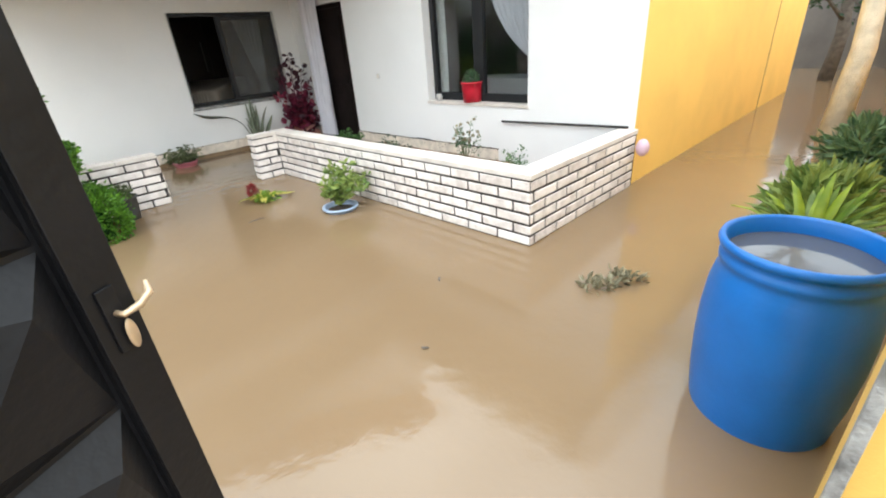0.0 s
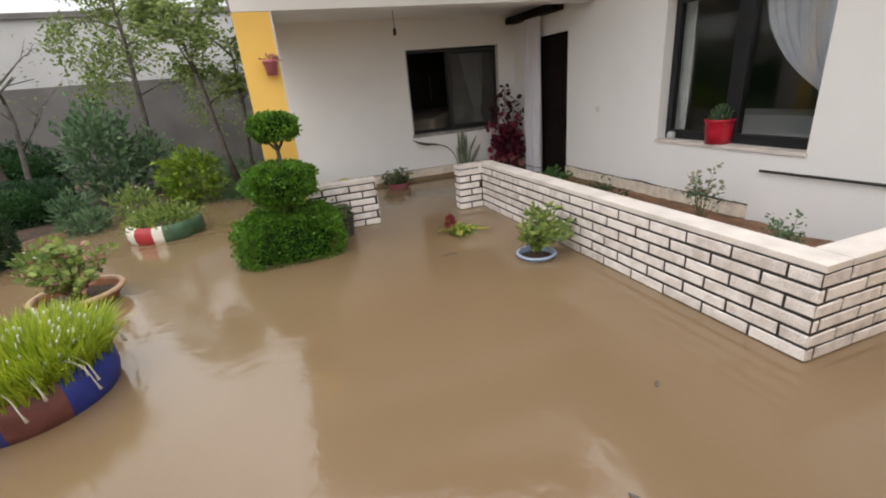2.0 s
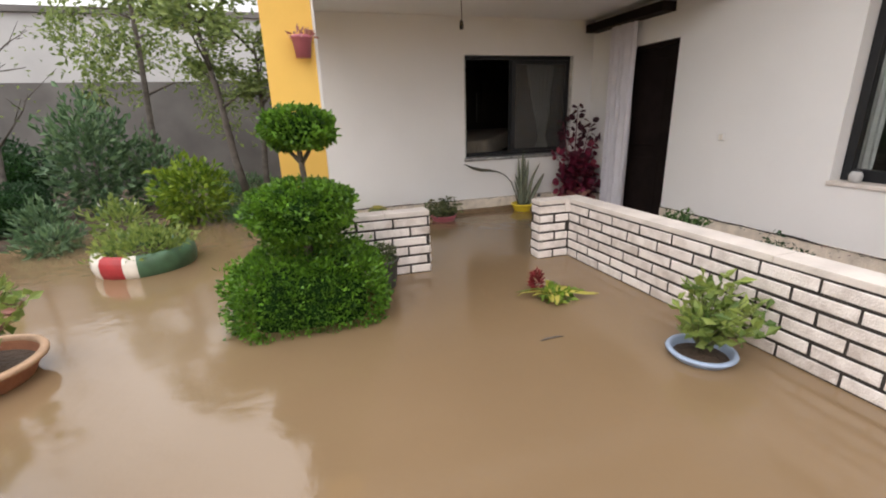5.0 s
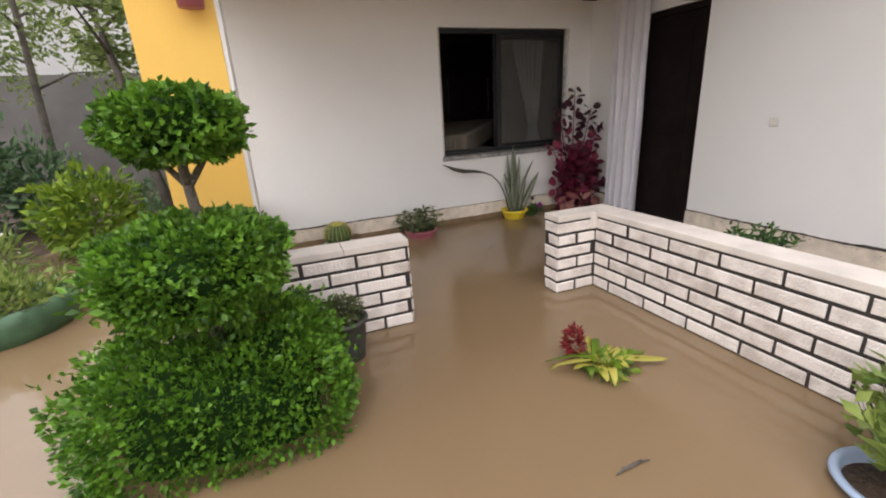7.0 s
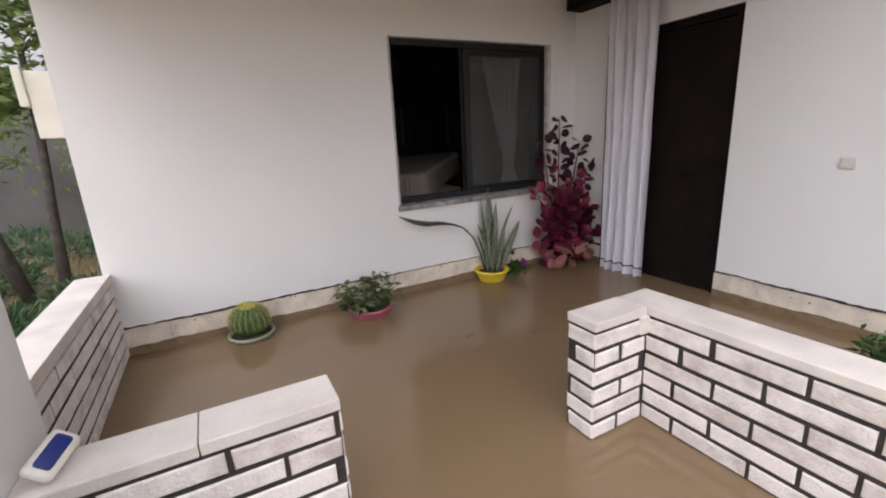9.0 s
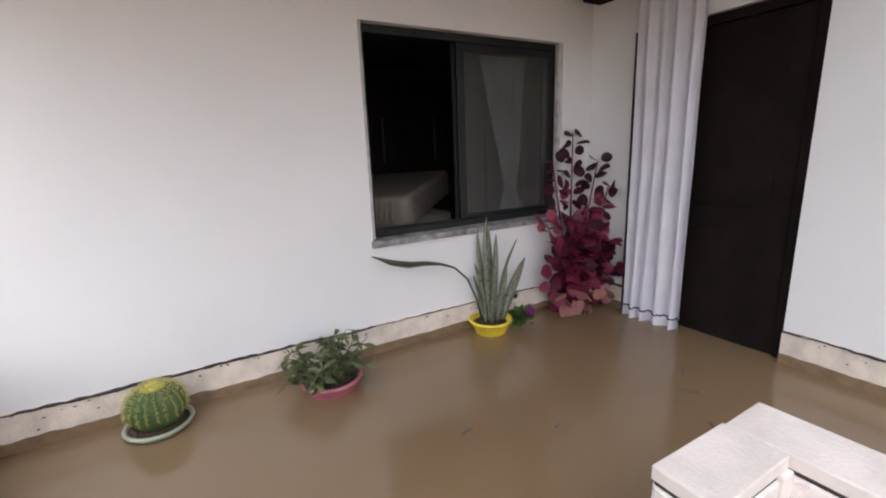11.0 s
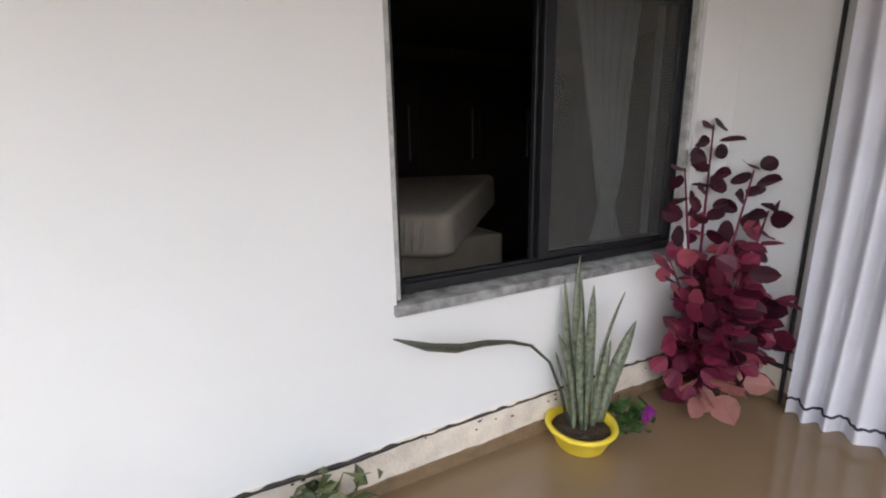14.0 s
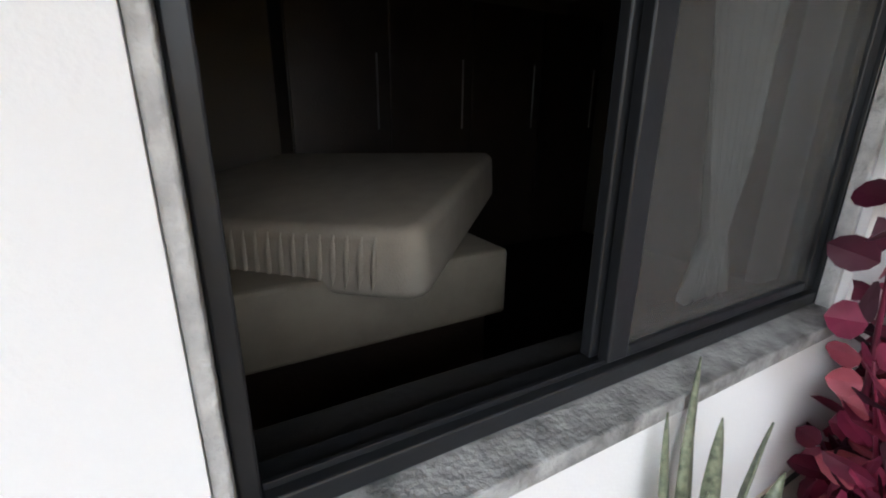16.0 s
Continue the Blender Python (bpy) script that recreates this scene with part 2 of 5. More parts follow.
DARKBURGUNDY = leaf_material("dark_burgundy_leaves", (0.015, 0.003, 0.007), (0.075, 0.008, 0.026), rough=0.5, through_light=0.1)
ROSERED = leaf_material("rose_red_leaves", (0.22, 0.03, 0.06), (0.44, 0.10, 0.13), rough=0.5, through_light=0.15)
ROSE = leaf_material("faded_rose_leaves", (0.33, 0.12, 0.11), (0.52, 0.29, 0.25))
FLOATYELLOW = leaf_material("yellow_fallen_blades", (0.34, 0.32, 0.04), (0.70, 0.62, 0.18))
CRIMSON = leaf_material("crimson_plume", (0.15, 0.02, 0.02), (0.34, 0.035, 0.045))
SILVER = leaf_material("silvery_drift_leaves", (0.12, 0.10, 0.05), (0.42, 0.40, 0.28))
PURPLE = leaf_material("purple_petals", (0.2, 0.01, 0.2), (0.35, 0.03, 0.35))

# ---- building helpers ----
rnd = random.Random(7)


def part(name, bm, mat, parent=None, label="", smooth=False):
    """Links a bmesh as one mesh object under a thing or a part."""
    me = bpy.data.meshes.new(name)
    bm.to_mesh(me)
    bm.free()
    return mesh_part(name, me, mat, parent, label, smooth)


def mesh_part(name, me, mat, parent=None, label="", smooth=False):
    if mat is not None and not me.materials:
        me.materials.append(mat)
    if smooth:
        me.polygons.foreach_set("use_smooth", [True] * len(me.polygons))
    ob = new(name, me)
    if parent is not None:
        ob.parent = parent
    if label:
        ob["label"] = label
    return ob


def thing(name, at, label, category, group="", turn=0):
    ob = new(name)
    ob.empty_display_size = 0.1
    ob.matrix_basis = pose(*at, 0, 0, turn)
    return tagged(ob, label, category, group)


def box_bm(lo, hi, bevel=0.0, bm=None):
    bm = bm or bmesh.new()
    r = bmesh.ops.create_cube(bm, size=1)
    for v in r["verts"]:
        v.co = Vector([lo[i] + (v.co[i] + 0.5) * (hi[i] - lo[i]) for i in range(3)])
    if bevel:
        edges = {e for v in r["verts"] for e in v.link_edges}
        bmesh.ops.bevel(bm, geom=list(edges), offset=bevel, segments=2, affect="EDGES", profile=0.5)
    return bm


def lathe_bm(profile, n=40, wobble=0.0, seed=0):
    """A turned shape from (radius, height) pairs."""
    bm = bmesh.new()
    rings = []
    for r, z in profile:
        rings.append([bm.verts.new((max(r, 0.0005) * (1 + wobble * math.sin(3 * a + seed)) * math.cos(a), max(r, 0.0005) * math.sin(a), z))
                      for a in (2 * math.pi * i / n for i in range(n))])
    for a, b in zip(rings, rings[1:]):
        for i in range(n):
            bm.faces.new((a[i], a[(i + 1) % n], b[(i + 1) % n], b[i]))
    return bm


def tube_bm(points, radii, n=8, bm=None):
    """A round limb along points."""
    bm = bm or bmesh.new()
    pts = [Vector(p) for p in points]
    rings = []
    for i, p in enumerate(pts):
        d = (pts[min(i + 1, len(pts) - 1)] - pts[max(i - 1, 0)]).normalized()
        side = d.cross(Vector((0.31, 0.95, 0.1))).normalized()
        up = d.cross(side)
        r = radii[i] if hasattr(radii, "__len__") else radii
        rings.append([bm.verts.new(p + r * (math.cos(a) * side + math.sin(a) * up)) for a in (2 * math.pi * k / n for k in range(n))])
    for a, b in zip(rings, rings[1:]):
        for i in range(n):
            bm.faces.new((a[i], a[(i + 1) % n], b[(i + 1) % n], b[i]))
    bm.faces.new(rings[0][::-1])
    bm.faces.new(rings[-1])
    return bm


LEAF = np.array([(0, 0, 0), (-0.5, 0.5, 0.10), (0, 0.45, 0.0), (0.5, 0.5, 0.10), (0, 1, -0.08)])
LEAF_F = ((0, 2, 1), (0, 3, 2), (1, 2, 4), (2, 3, 4))


def leaves_mesh(name, pts, dirs, lengths, widths, mat, seed=1, shape=LEAF, faces=LEAF_F, facing=None):
    """Many small folded leaves, each starting at a point and reaching along its direction."""
    g = np.random.default_rng(seed)
    p, d = np.asarray(pts, float), np.asarray(dirs, float)
    d = d / (np.linalg.norm(d, axis=1, keepdims=True) + 1e-9)
    h = g.normal(size=d.shape) if facing is None else g.normal(size=d.shape) * 0.45 + np.array(facing)
    side = np.cross(d, h)
    side /= np.linalg.norm(side, axis=1, keepdims=True) + 1e-9
    up = np.cross(side, d)
    L, W = np.broadcast_to(lengths, len(p)), np.broadcast_to(widths, len(p))
    k = len(shape)
    v = (p[:, None, :] + side[:, None, :] * (shape[None, :, 0:1] * W[:, None, None]) + d[:, None, :] * (shape[None, :, 1:2] * L[:, None, None])
         + up[:, None, :] * (shape[None, :, 2:3] * L[:, None, None]))
    f = np.array(faces)
    me = bpy.data.meshes.new(name)
    me.from_pydata(v.reshape(-1, 3).tolist(), [], (f[None] + (np.arange(len(p)) * k)[:, None, None]).reshape(-1, f.shape[1]).tolist())
    me.materials.append(mat)
    return me


def crown_points(n, center, radii, seed, shell=0.65, box=1.0, rough=0.12, floor=None):
    """Points in the outer part of an uneven rounded body; box < 1 squares it off."""
    g = np.random.default_rng(seed)
    u = g.normal(size=(n, 3))
    u /= np.linalg.norm(u, axis=1, keepdims=True)
    s = np.sign(u) * np.abs(u) ** box
    lump = 1 + rough * (np.sin(u[:, 0] * 7 + seed) * np.cos(u[:, 1] * 6 + 2 * seed) + 0.6 * np.sin(u[:, 2] * 9 + u[:, 0] * 5))
    r = (shell + (1 - shell) * g.random(n) ** 0.6) * lump
    p = s * r[:, None] * np.array(radii) + np.array(center)
    d = u + g.normal(size=(n, 3)) * 0.55
    if floor is not None:
        keep = p[:, 2] > floor
        p, d = p[keep], d[keep]
    return p, d


def box_points(n, center, radii, seed, rough=0.05, floor=None):
    """Leaf places all over a clipped block with rounded edges."""
    g = np.random.default_rng(seed)
    a, b, c = radii
    face = g.choice(3, n, p=np.array([b * c, a * c, a * b]) / (b * c + a * c + a * b))
    u = g.uniform(-1, 1, (n, 3))
    sign = np.where(g.random(n) < 0.5, -1.0, 1.0)
    u[np.arange(n), face] = sign
    u *= (1 - 0.20 * (np.abs(u) ** 4).sum(axis=1, keepdims=True).clip(1, 3) + 0.20)
    lump = 1 + rough * (np.sin(u[:, 0] * 9 + seed) * np.cos(u[:, 1] * 8 + seed) + 0.7 * np.sin(u[:, 2] * 11 + u[:, 0] * 6))
    p = u * (lump * g.uniform(0.86, 1.02, n))[:, None] * np.array(radii) + np.array(center)
    d = u.copy()
    d[np.arange(n), face] += sign * 0.8
    d += g.normal(size=(n, 3)) * 0.6
    if floor is not None:
        keep = p[:, 2] > floor
        p, d = p[keep], d[keep]
    return p, d


def core_bm(center, radii, box=1.0, n=3):
    bm = bmesh.new()
    bmesh.ops.create_icosphere(bm, subdivisions=n, radius=1)
    for v in bm.verts:
        c = v.co.normalized()
        v.co = Vector([center[i] + radii[i] * math.copysign(abs(c[i]) ** box, c[i]) for i in range(3)])
    return bm


def ribbon_bm(points, widths, side, bm=None, cup=0.15):
    """A strap-shaped leaf with a keel: points along it, its widths, and the way across."""
    bm = bm or bmesh.new()
    s = Vector(side).normalized()
    rows = []
    pts = [Vector(p) for p in points]
    for i, p in enumerate(pts):
        d = (pts[min(i + 1, len(pts) - 1)] - pts[max(i - 1, 0)]).normalized()
        a = (s - d * s.dot(d)).normalized()
        up = d.cross(a)
        w = widths[i] / 2
        rows.append([bm.verts.new(p - a * w + up * w * cup * 2), bm.verts.new(p), bm.verts.new(p + a * w + up * w * cup * 2)])
    for a, b in zip(rows, rows[1:]):
        for i in (0, 1):
            bm.faces.new((a[i], a[i + 1], b[i + 1], b[i]))
    return bm


def solid(ob, t):
    m = ob.modifiers.new("thickness", "SOLIDIFY")
    m.thickness = t
    return ob


def wall_bm(length, height, thick, holes, z0=-0.4):
    """A wall along x from 0, outer face at y = 0, body towards +y, with holes (x0, x1, z0, z1)."""
    xs = sorted({0, length, *[h[0] for h in holes], *[h[1] for h in holes]})
    zs = sorted({z0, height, *[h[2] for h in holes], *[h[3] for h in holes]})
    bm = bmesh.new()
    inside = lambda x, z: any(h[0] < x < h[1] and h[2] < z < h[3] for h in holes)
    grid = {}

    def vert(x, y, z):
        key = (round(x, 4), round(y, 4), round(z, 4))
        if key not in grid:
            grid[key] = bm.verts.new((x, y, z))
        return grid[key]
    full = lambda i, j: 0 <= i < len(xs) - 1 and 0 <= j < len(zs) - 1 and not inside((xs[i] + xs[i + 1]) / 2, (zs[j] + zs[j + 1]) / 2)
    for i in range(len(xs) - 1):
        for j in range(len(zs) - 1):
            if not full(i, j):
                continue
            x0, x1, a, b = xs[i], xs[i + 1], zs[j], zs[j + 1]
            bm.faces.new([vert(x0, 0, a), vert(x1, 0, a), vert(x1, 0, b), vert(x0, 0, b)])
            bm.faces.new([vert(x0, thick, b), vert(x1, thick, b), vert(x1, thick, a), vert(x0, thick, a)])
            if not full(i - 1, j):
                bm.faces.new([vert(x0, 0, b), vert(x0, thick, b), vert(x0, thick, a), vert(x0, 0, a)])
            if not full(i + 1, j):
                bm.faces.new([vert(x1, 0, a), vert(x1, thick, a), vert(x1, thick, b), vert(x1, 0, b)])
            if not full(i, j - 1):
                bm.faces.new([vert(x0, 0, a), vert(x0, thick, a), vert(x1, thick, a), vert(x1, 0, a)])
            if not full(i, j + 1):
                bm.faces.new([vert(x0, 0, b), vert(x1, 0, b), vert(x1, thick, b), vert(x0, thick, b)])
    return bm


def structure(name, bm, mat, m=None, label="", category=""):
    ob = part(name, bm, mat)
    if m is not None:
        ob.matrix_basis = m
    return tagged(ob, label, category, kind="structure")


# ---- large structure ----
structure("ground", box_bm((-400, -400, -0.6), (400, 400, -0.45)), SOIL, label="wet brown earth under the flood", category="ground")
bm = bmesh.new()
bmesh.ops.create_grid(bm, x_segments=4, y_segments=4, size=60)
structure("water", bm, WATER, pose(5, 8, 0), "muddy brown flood water covering the yard", "water")

# garden bank that just rises out of the flood
bm = bmesh.new()
bmesh.ops.create_grid(bm, x_segments=70, y_segments=60, size=1)
for v in bm.verts:
    x, y = -5.3 + 5.1 * v.co.x, 9.6 + 4.4 * v.co.y
    edge = min(1 - abs(v.co.x), 1 - abs(v.co.y), 0.35) / 0.35
    rise = max(0.0, min(1.0, (y - 6.0 - 0.9 * (x + 3.2)) / 3.0))
    v.co = Vector((x, y, -0.18 + 0.25 * edge * rise + 0.10 * noise.noise((x * 0.9, y * 0.9, 0)) + 0.03 * noise.noise((x * 5, y * 5, 3))))
structure("garden_bank", bm, SOIL, label="uneven wet brown soil bank of the garden", category="soil")

# wall with the sliding window, at the back of the porch
WN_X0, WN_Y = 0.30, 7.99
WX0, WX1, WZ0, WZ1 = 2.344, 3.96, 0.74, 2.06
structure("wall_north", wall_bm(5.2, 2.9, 0.27, [(WX0 - WN_X0, WX1 - WN_X0, WZ0, WZ1)]), WHITE, pose(WN_X0, WN_Y, 0), "white rendered porch wall", "wall")

# wall with the door and the flower window; it stands a little askew
E_BASE = pose(4.405, 2.05, 0, 0, 0, 1.36)
DY0, DY1, DZ1 = 4.45, 5.42, 2.06                 # door, along the wall from its south corner
VY0, VY1, VZ0, VZ1 = 1.20, 2.76, 0.69, 2.14      # flower window
bm = wall_bm(5.945, 2.9, 0.27, [(DY0, DY1, -0.3, DZ1), (VY0, VY1, VZ0, VZ1)])
bmesh.ops.transform(bm, matrix=pose(0, 0, 0, 0, 0, 90) @ Matrix.Diagonal((1, -1, 1, 1)), verts=bm.verts)
bmesh.ops.reverse_faces(bm, faces=bm.faces)
structure("wall_east", bm, WHITE, E_BASE, "white rendered house wall with a door and a window", "wall")
# yellow flank of the house
structure("wall_south", wall_bm(7.2, 2.9, 0.27, []), YELLOW, pose(4.405, 2.047, 0), "yellow rendered house flank", "wall")
structure("flank_joint", box_bm((9.3, 2.042, -0.3), (9.315, 2.0468, 2.88)), MORTAR, label="narrow dark joint in the yellow render", category="trim")
structure("wall_far_east", box_bm((11.5, 2.33, -0.4), (11.75, 13, 2.9)), YELLOW, label="yellow rendered house wall", category="wall")
# room shells in the darkened paint, which carries the indoor shade
structure("wall_room_back", box_bm((1.2, 11.6, -0.4), (11.5, 11.8, 2.9)), ROOM, label="plastered room wall, coloured dark for the room's shade", category="wall")
structure("wall_room_west", box_bm((0.9, 8.27, -0.4), (1.1, 11.8, 2.9)), ROOM, label="plastered room wall, coloured dark for the room's shade", category="wall")
structure("wall_room_east", box_bm((6.2, 8.27, -0.4), (6.4, 11.6, 2.85)), ROOM, label="plastered room wall, coloured dark for the room's shade", category="wall")
structure("wall_kitchen_back", box_bm((7.4, 2.35, -0.4), (7.6, 8.2, 2.85)), ROOM, label="plastered room wall, coloured dark for the room's shade", category="wall")
structure("floor_room", box_bm((1.11, 8.275, -0.4), (6.19, 11.59, 0.02)), DARKWOOD, label="dark wooden room floor", category="floor")
structure("floor_kitchen", box_bm((4.72, 2.35, -0.4), (7.39, 7.95, 0.02)), DARKWOOD, label="dark room floor", category="floor")

# porch pillar, lintel beams, ceilings and roof slab
pil = structure("porch_pillar", box_bm((0.10, 5.872, -0.4), (0.445, 6.20, 2.32)), YELLOW, label="square porch pillar, yellow with a white inner side", category="pillar")
part("inner_face", box_bm((0.445, 5.878, -0.4), (0.465, 6.195, 2.32), 0.003), WHITE, pil, "white rendered inner side")
structure("beam_front", box_bm((0.10, 5.872, 2.325), (4.30, 6.12, 2.80)), WHITE, label="white rendered porch beam", category="beam")
structure("beam_west", box_bm((0.10, 6.125, 2.325), (0.36, 7.985, 2.80)), WHITE, label="white rendered porch beam", category="beam")
structure("ceiling", box_bm((0.362, 6.122, 2.50), (4.28, 7.985, 2.56)), WHITE, label="white porch ceiling", category="ceiling")
structure("ceiling_room", box_bm((1.1, 8.27, 2.5), (6.2, 11.6, 2.56)), ROOM, label="room ceiling, coloured dark for the room's shade", category="ceiling")
structure("ceiling_kitchen", box_bm((4.70, 2.33, 2.5), (7.4, 8.0, 2.56)), ROOM, label="room ceiling, coloured dark for the room's shade", category="ceiling")
# both slabs overhang as an unseen eave, added to shade the upper walls
structure("roof", box_bm((-0.1, 5.005, 2.905), (11.9, 13.1, 3.0)), WHITE, label="white rendered floor slab with an unseen eave added for shade", category="roof")
structure("roof_south", box_bm((3.42, 1.95, 2.905), (11.9, 5.00, 3.0)), WHITE, label="white rendered floor slab with an unseen eave added for shade", category="roof")
structure("upper_storey", box_bm((4.41, 2.06, 3.002), (11.6, 9.5, 4.5)), WHITE, label="white rendered upper storey of the house", category="wall")
bm = bmesh.new()
bm.faces.new([bm.verts.new(p) for p in ((-0.1, 5.03, 3.07), (4.4, 5.03, 5.25), (4.4, 13.1, 5.25), (-0.1, 13.1, 3.07))])
tiles = structure("roof_tiles", bm, TERRA, label="pitched clay tile roof", category="roof")
solid(tiles, 0.06)
bm = bmesh.new()
gable = [[bm.verts.new(p) for p in ((0.05, y, 3.002), (4.4, y, 3.002), (4.4, y, 5.18), (0.05, y, 3.07))] for y in (5.82, 6.02)]
bm.faces.new(gable[0])
bm.faces.new(gable[1][::-1])
for i in range(4):
    bm.faces.new((gable[0][i], gable[1][i], gable[1][(i + 1) % 4], gable[0][(i + 1) % 4]))
bmesh.ops.recalc_face_normals(bm, faces=bm.faces)
structure("wall_gable", bm, WHITE, label="white rendered gable above the porch", category="wall")

# stained plinth along the foot of the walls
def plinth(name, length, m, seed):
    bm = bmesh.new()
    n = int(length / 0.05)
    rows = []
    for i in range(n + 1):
        x = length * i / n
        top = 0.188 + 0.012 * noise.noise((x * 3, seed, 0)) + 0.006 * noise.noise((x * 17, seed, 1))
        out = 0.016 + 0.003 * noise.noise((x * 9, seed, 2))
        rows.append([bm.verts.new(c) for c in ((x, 0, -0.3), (x, -out, -0.3), (x, -out, top), (x, 0, top + 0.008))])
    for a, b in zip(rows, rows[1:]):
        for k in range(3):
            bm.faces.new((a[k], b[k], b[k + 1], a[k + 1]))
    ob = structure(name, bm, BEIGE, m, "stained beige plinth with a cracked dark top edge", "baseboard")
    bm = bmesh.new()
    r = random.Random(seed)
    n = int(length / 0.025)
    low = []
    for i in range(n + 1):                        # a dark dirty gap along its top, now wide, now hardly there
        x = length * i / n
        z = 0.191 + 0.012 * noise.noise((x * 3, seed, 0)) + 0.004 * noise.noise((x * 23, seed, 4))
        w = max(0.0004, (0.004 + 0.006 * noise.noise((x * 2.3, seed, 7)) + 0.005 * noise.noise((x * 19, seed, 9))) * (0.2 if x > 2.0 and length > 3.5 else 1.0))
        low.append([bm.verts.new(c) for c in ((x, -0.0225, z - w), (x, -0.0225, z + w), (x, -0.001, z + w * 1.1))])
    for p, q in zip(low, low[1:]):
        for k in range(2):
            bm.faces.new((p[k], q[k], q[k + 1], p[k + 1]))
    part("crack", bm, MORTAR, ob, "dark dirty crack")
    bm = bmesh.new()                              # mud left on the plinth by the flood, with an uneven upper edge
    low = []
    for i in range(n + 1):
        x = length * i / n
        z = 0.055 + 0.02 * noise.noise((x * 2.1, seed, 12)) + 0.008 * noise.noise((x * 14, seed, 13))
        low.append([bm.verts.new(c) for c in ((x, -0.0255, -0.25), (x, -0.0235, z), (x, -0.010, z + 0.002))])
    for p, q in zip(low, low[1:]):
        for k in range(2):
            bm.faces.new((p[k], q[k], q[k + 1], p[k + 1]))
    part("mud_band", bm, MUD, ob, "wet brown mud stain")
    for k in range(int(length * 13)):             # chips and flakes where the paint has come off
        x, z = r.uniform(0.05, length - 0.05), 0.188 - abs(r.gauss(0, 0.038))
        if z < 0.07:
            continue
        w, h = r.uniform(0.002, 0.012), r.uniform(0.0015, 0.005)
        bm = bmesh.new()
        ring = [bm.verts.new((x + w * r.uniform(0.5, 1) * math.cos(a), -0.0222, z + h * r.uniform(0.5, 1) * math.sin(a))) for a in (0, 0.9, 1.9, 2.9, 3.8, 4.9, 5.6)]
        bm.faces.new(ring)
        back = bmesh.ops.extrude_face_region(bm, geom=bm.faces[:])
        for v in back["geom"]:
            if isinstance(v, bmesh.types.BMVert):
                v.co.y += 0.008
        part("paint_chip", bm, MORTAR if k % 3 else RUST, ob)


plinth("baseboard_north", 3.97, pose(0.31, WN_Y, 0), 3)
FLIP = pose(0, 0, 0, 0, 0, -90)
plinth("baseboard_east", DY0 - 1.6, E_BASE @ pose(0, DY0, 0) @ FLIP, 5)
plinth("baseboard_corner", 0.45, E_BASE @ pose(0, 5.90, 0) @ FLIP, 8)

# boundary: grey wall, pale building beyond, street side and the sides out of view
structure("wall_garden", box_bm((-14, 14.0, -0.4), (0.8, 14.25, 2.25)), CONCRETE, label="tall dark grey concrete garden wall", category="wall")
far = structure("neighbour_building", box_bm((-16, 17.0, -0.4), (-0.6, 21, 4.15)), PALE, label="pale grey flat-roofed building beyond the wall", category="building")
part("parapet", box_bm((-16.1, 16.9, 4.152), (-0.5, 21.1, 4.30)), CONCRETE, far, "dark roof edge")
structure("wall_west", box_bm((-14.3, -0.3, -0.4), (-14.02, 14.25, 2.25)), CONCRETE, label="grey concrete garden wall", category="wall")
structure("wall_street_west", box_bm((-14, -0.14, -0.4), (-0.62, 0.06, 2.0)), YELLOW, label="yellow rendered street wall", category="wall")
structure("wall_street_east", box_bm((1.62, -0.14, -0.4), (17, 0.06, 2.0)), YELLOW, label="yellow rendered street wall", category="wall")
structure("wall_yard_end", box_bm((16.5, 0.065, -0.4), (16.8, 14, 2.2)), CONCRETE, label="dark wall at the end of the side yard", category="wall")

# ---- porch: window, door, curtain ----


def bar(name, lo, hi, mat, parent, label="", bevel=0.004):
    return part(name, box_bm(lo, hi, bevel), mat, parent, label)


def pleated_bm(width, height, folds, depth, waist=None, seed=0, nx=90, nz=36, hem=0.01):
    """A hanging cloth in the xz plane from z = 0 downwards, pleated; waist: (fraction down, share of width left there, drift)."""
    bm = bmesh.new()
    rows = []
    for j in range(nz + 1):
        f = j / nz
        k, drift = 1.0, 0.0
        if waist:
            d = abs(f - waist[0])
            k = waist[1] + (1 - waist[1]) * min(1, d / (waist[0] if f < waist[0] else 0.55)) ** 0.8
            drift = waist[2] * (1 - min(1, d / waist[0])) if f < waist[0] else waist[2]
        row = []
        for i in range(nx + 1):
            u = i / nx
            ph = folds * 2 * math.pi * (u + 0.11 * noise.noise((u * 3.3, f * 1.1, seed)))
            y = depth * (0.6 + 0.4 * f) * math.sin(ph) + 0.4 * depth * noise.noise((u * 6, f * 3, seed + 5))
            row.append(bm.verts.new((drift + (u - 0.5) * width * k, y, -height * f + (hem * math.sin(ph * 1.5) if j == nz else 0))))
        rows.append(row)
    for a, b in zip(rows, rows[1:]):
        for i in range(nx):
            bm.faces.new((a[i], a[i + 1], b[i + 1], b[i]))
    return bm


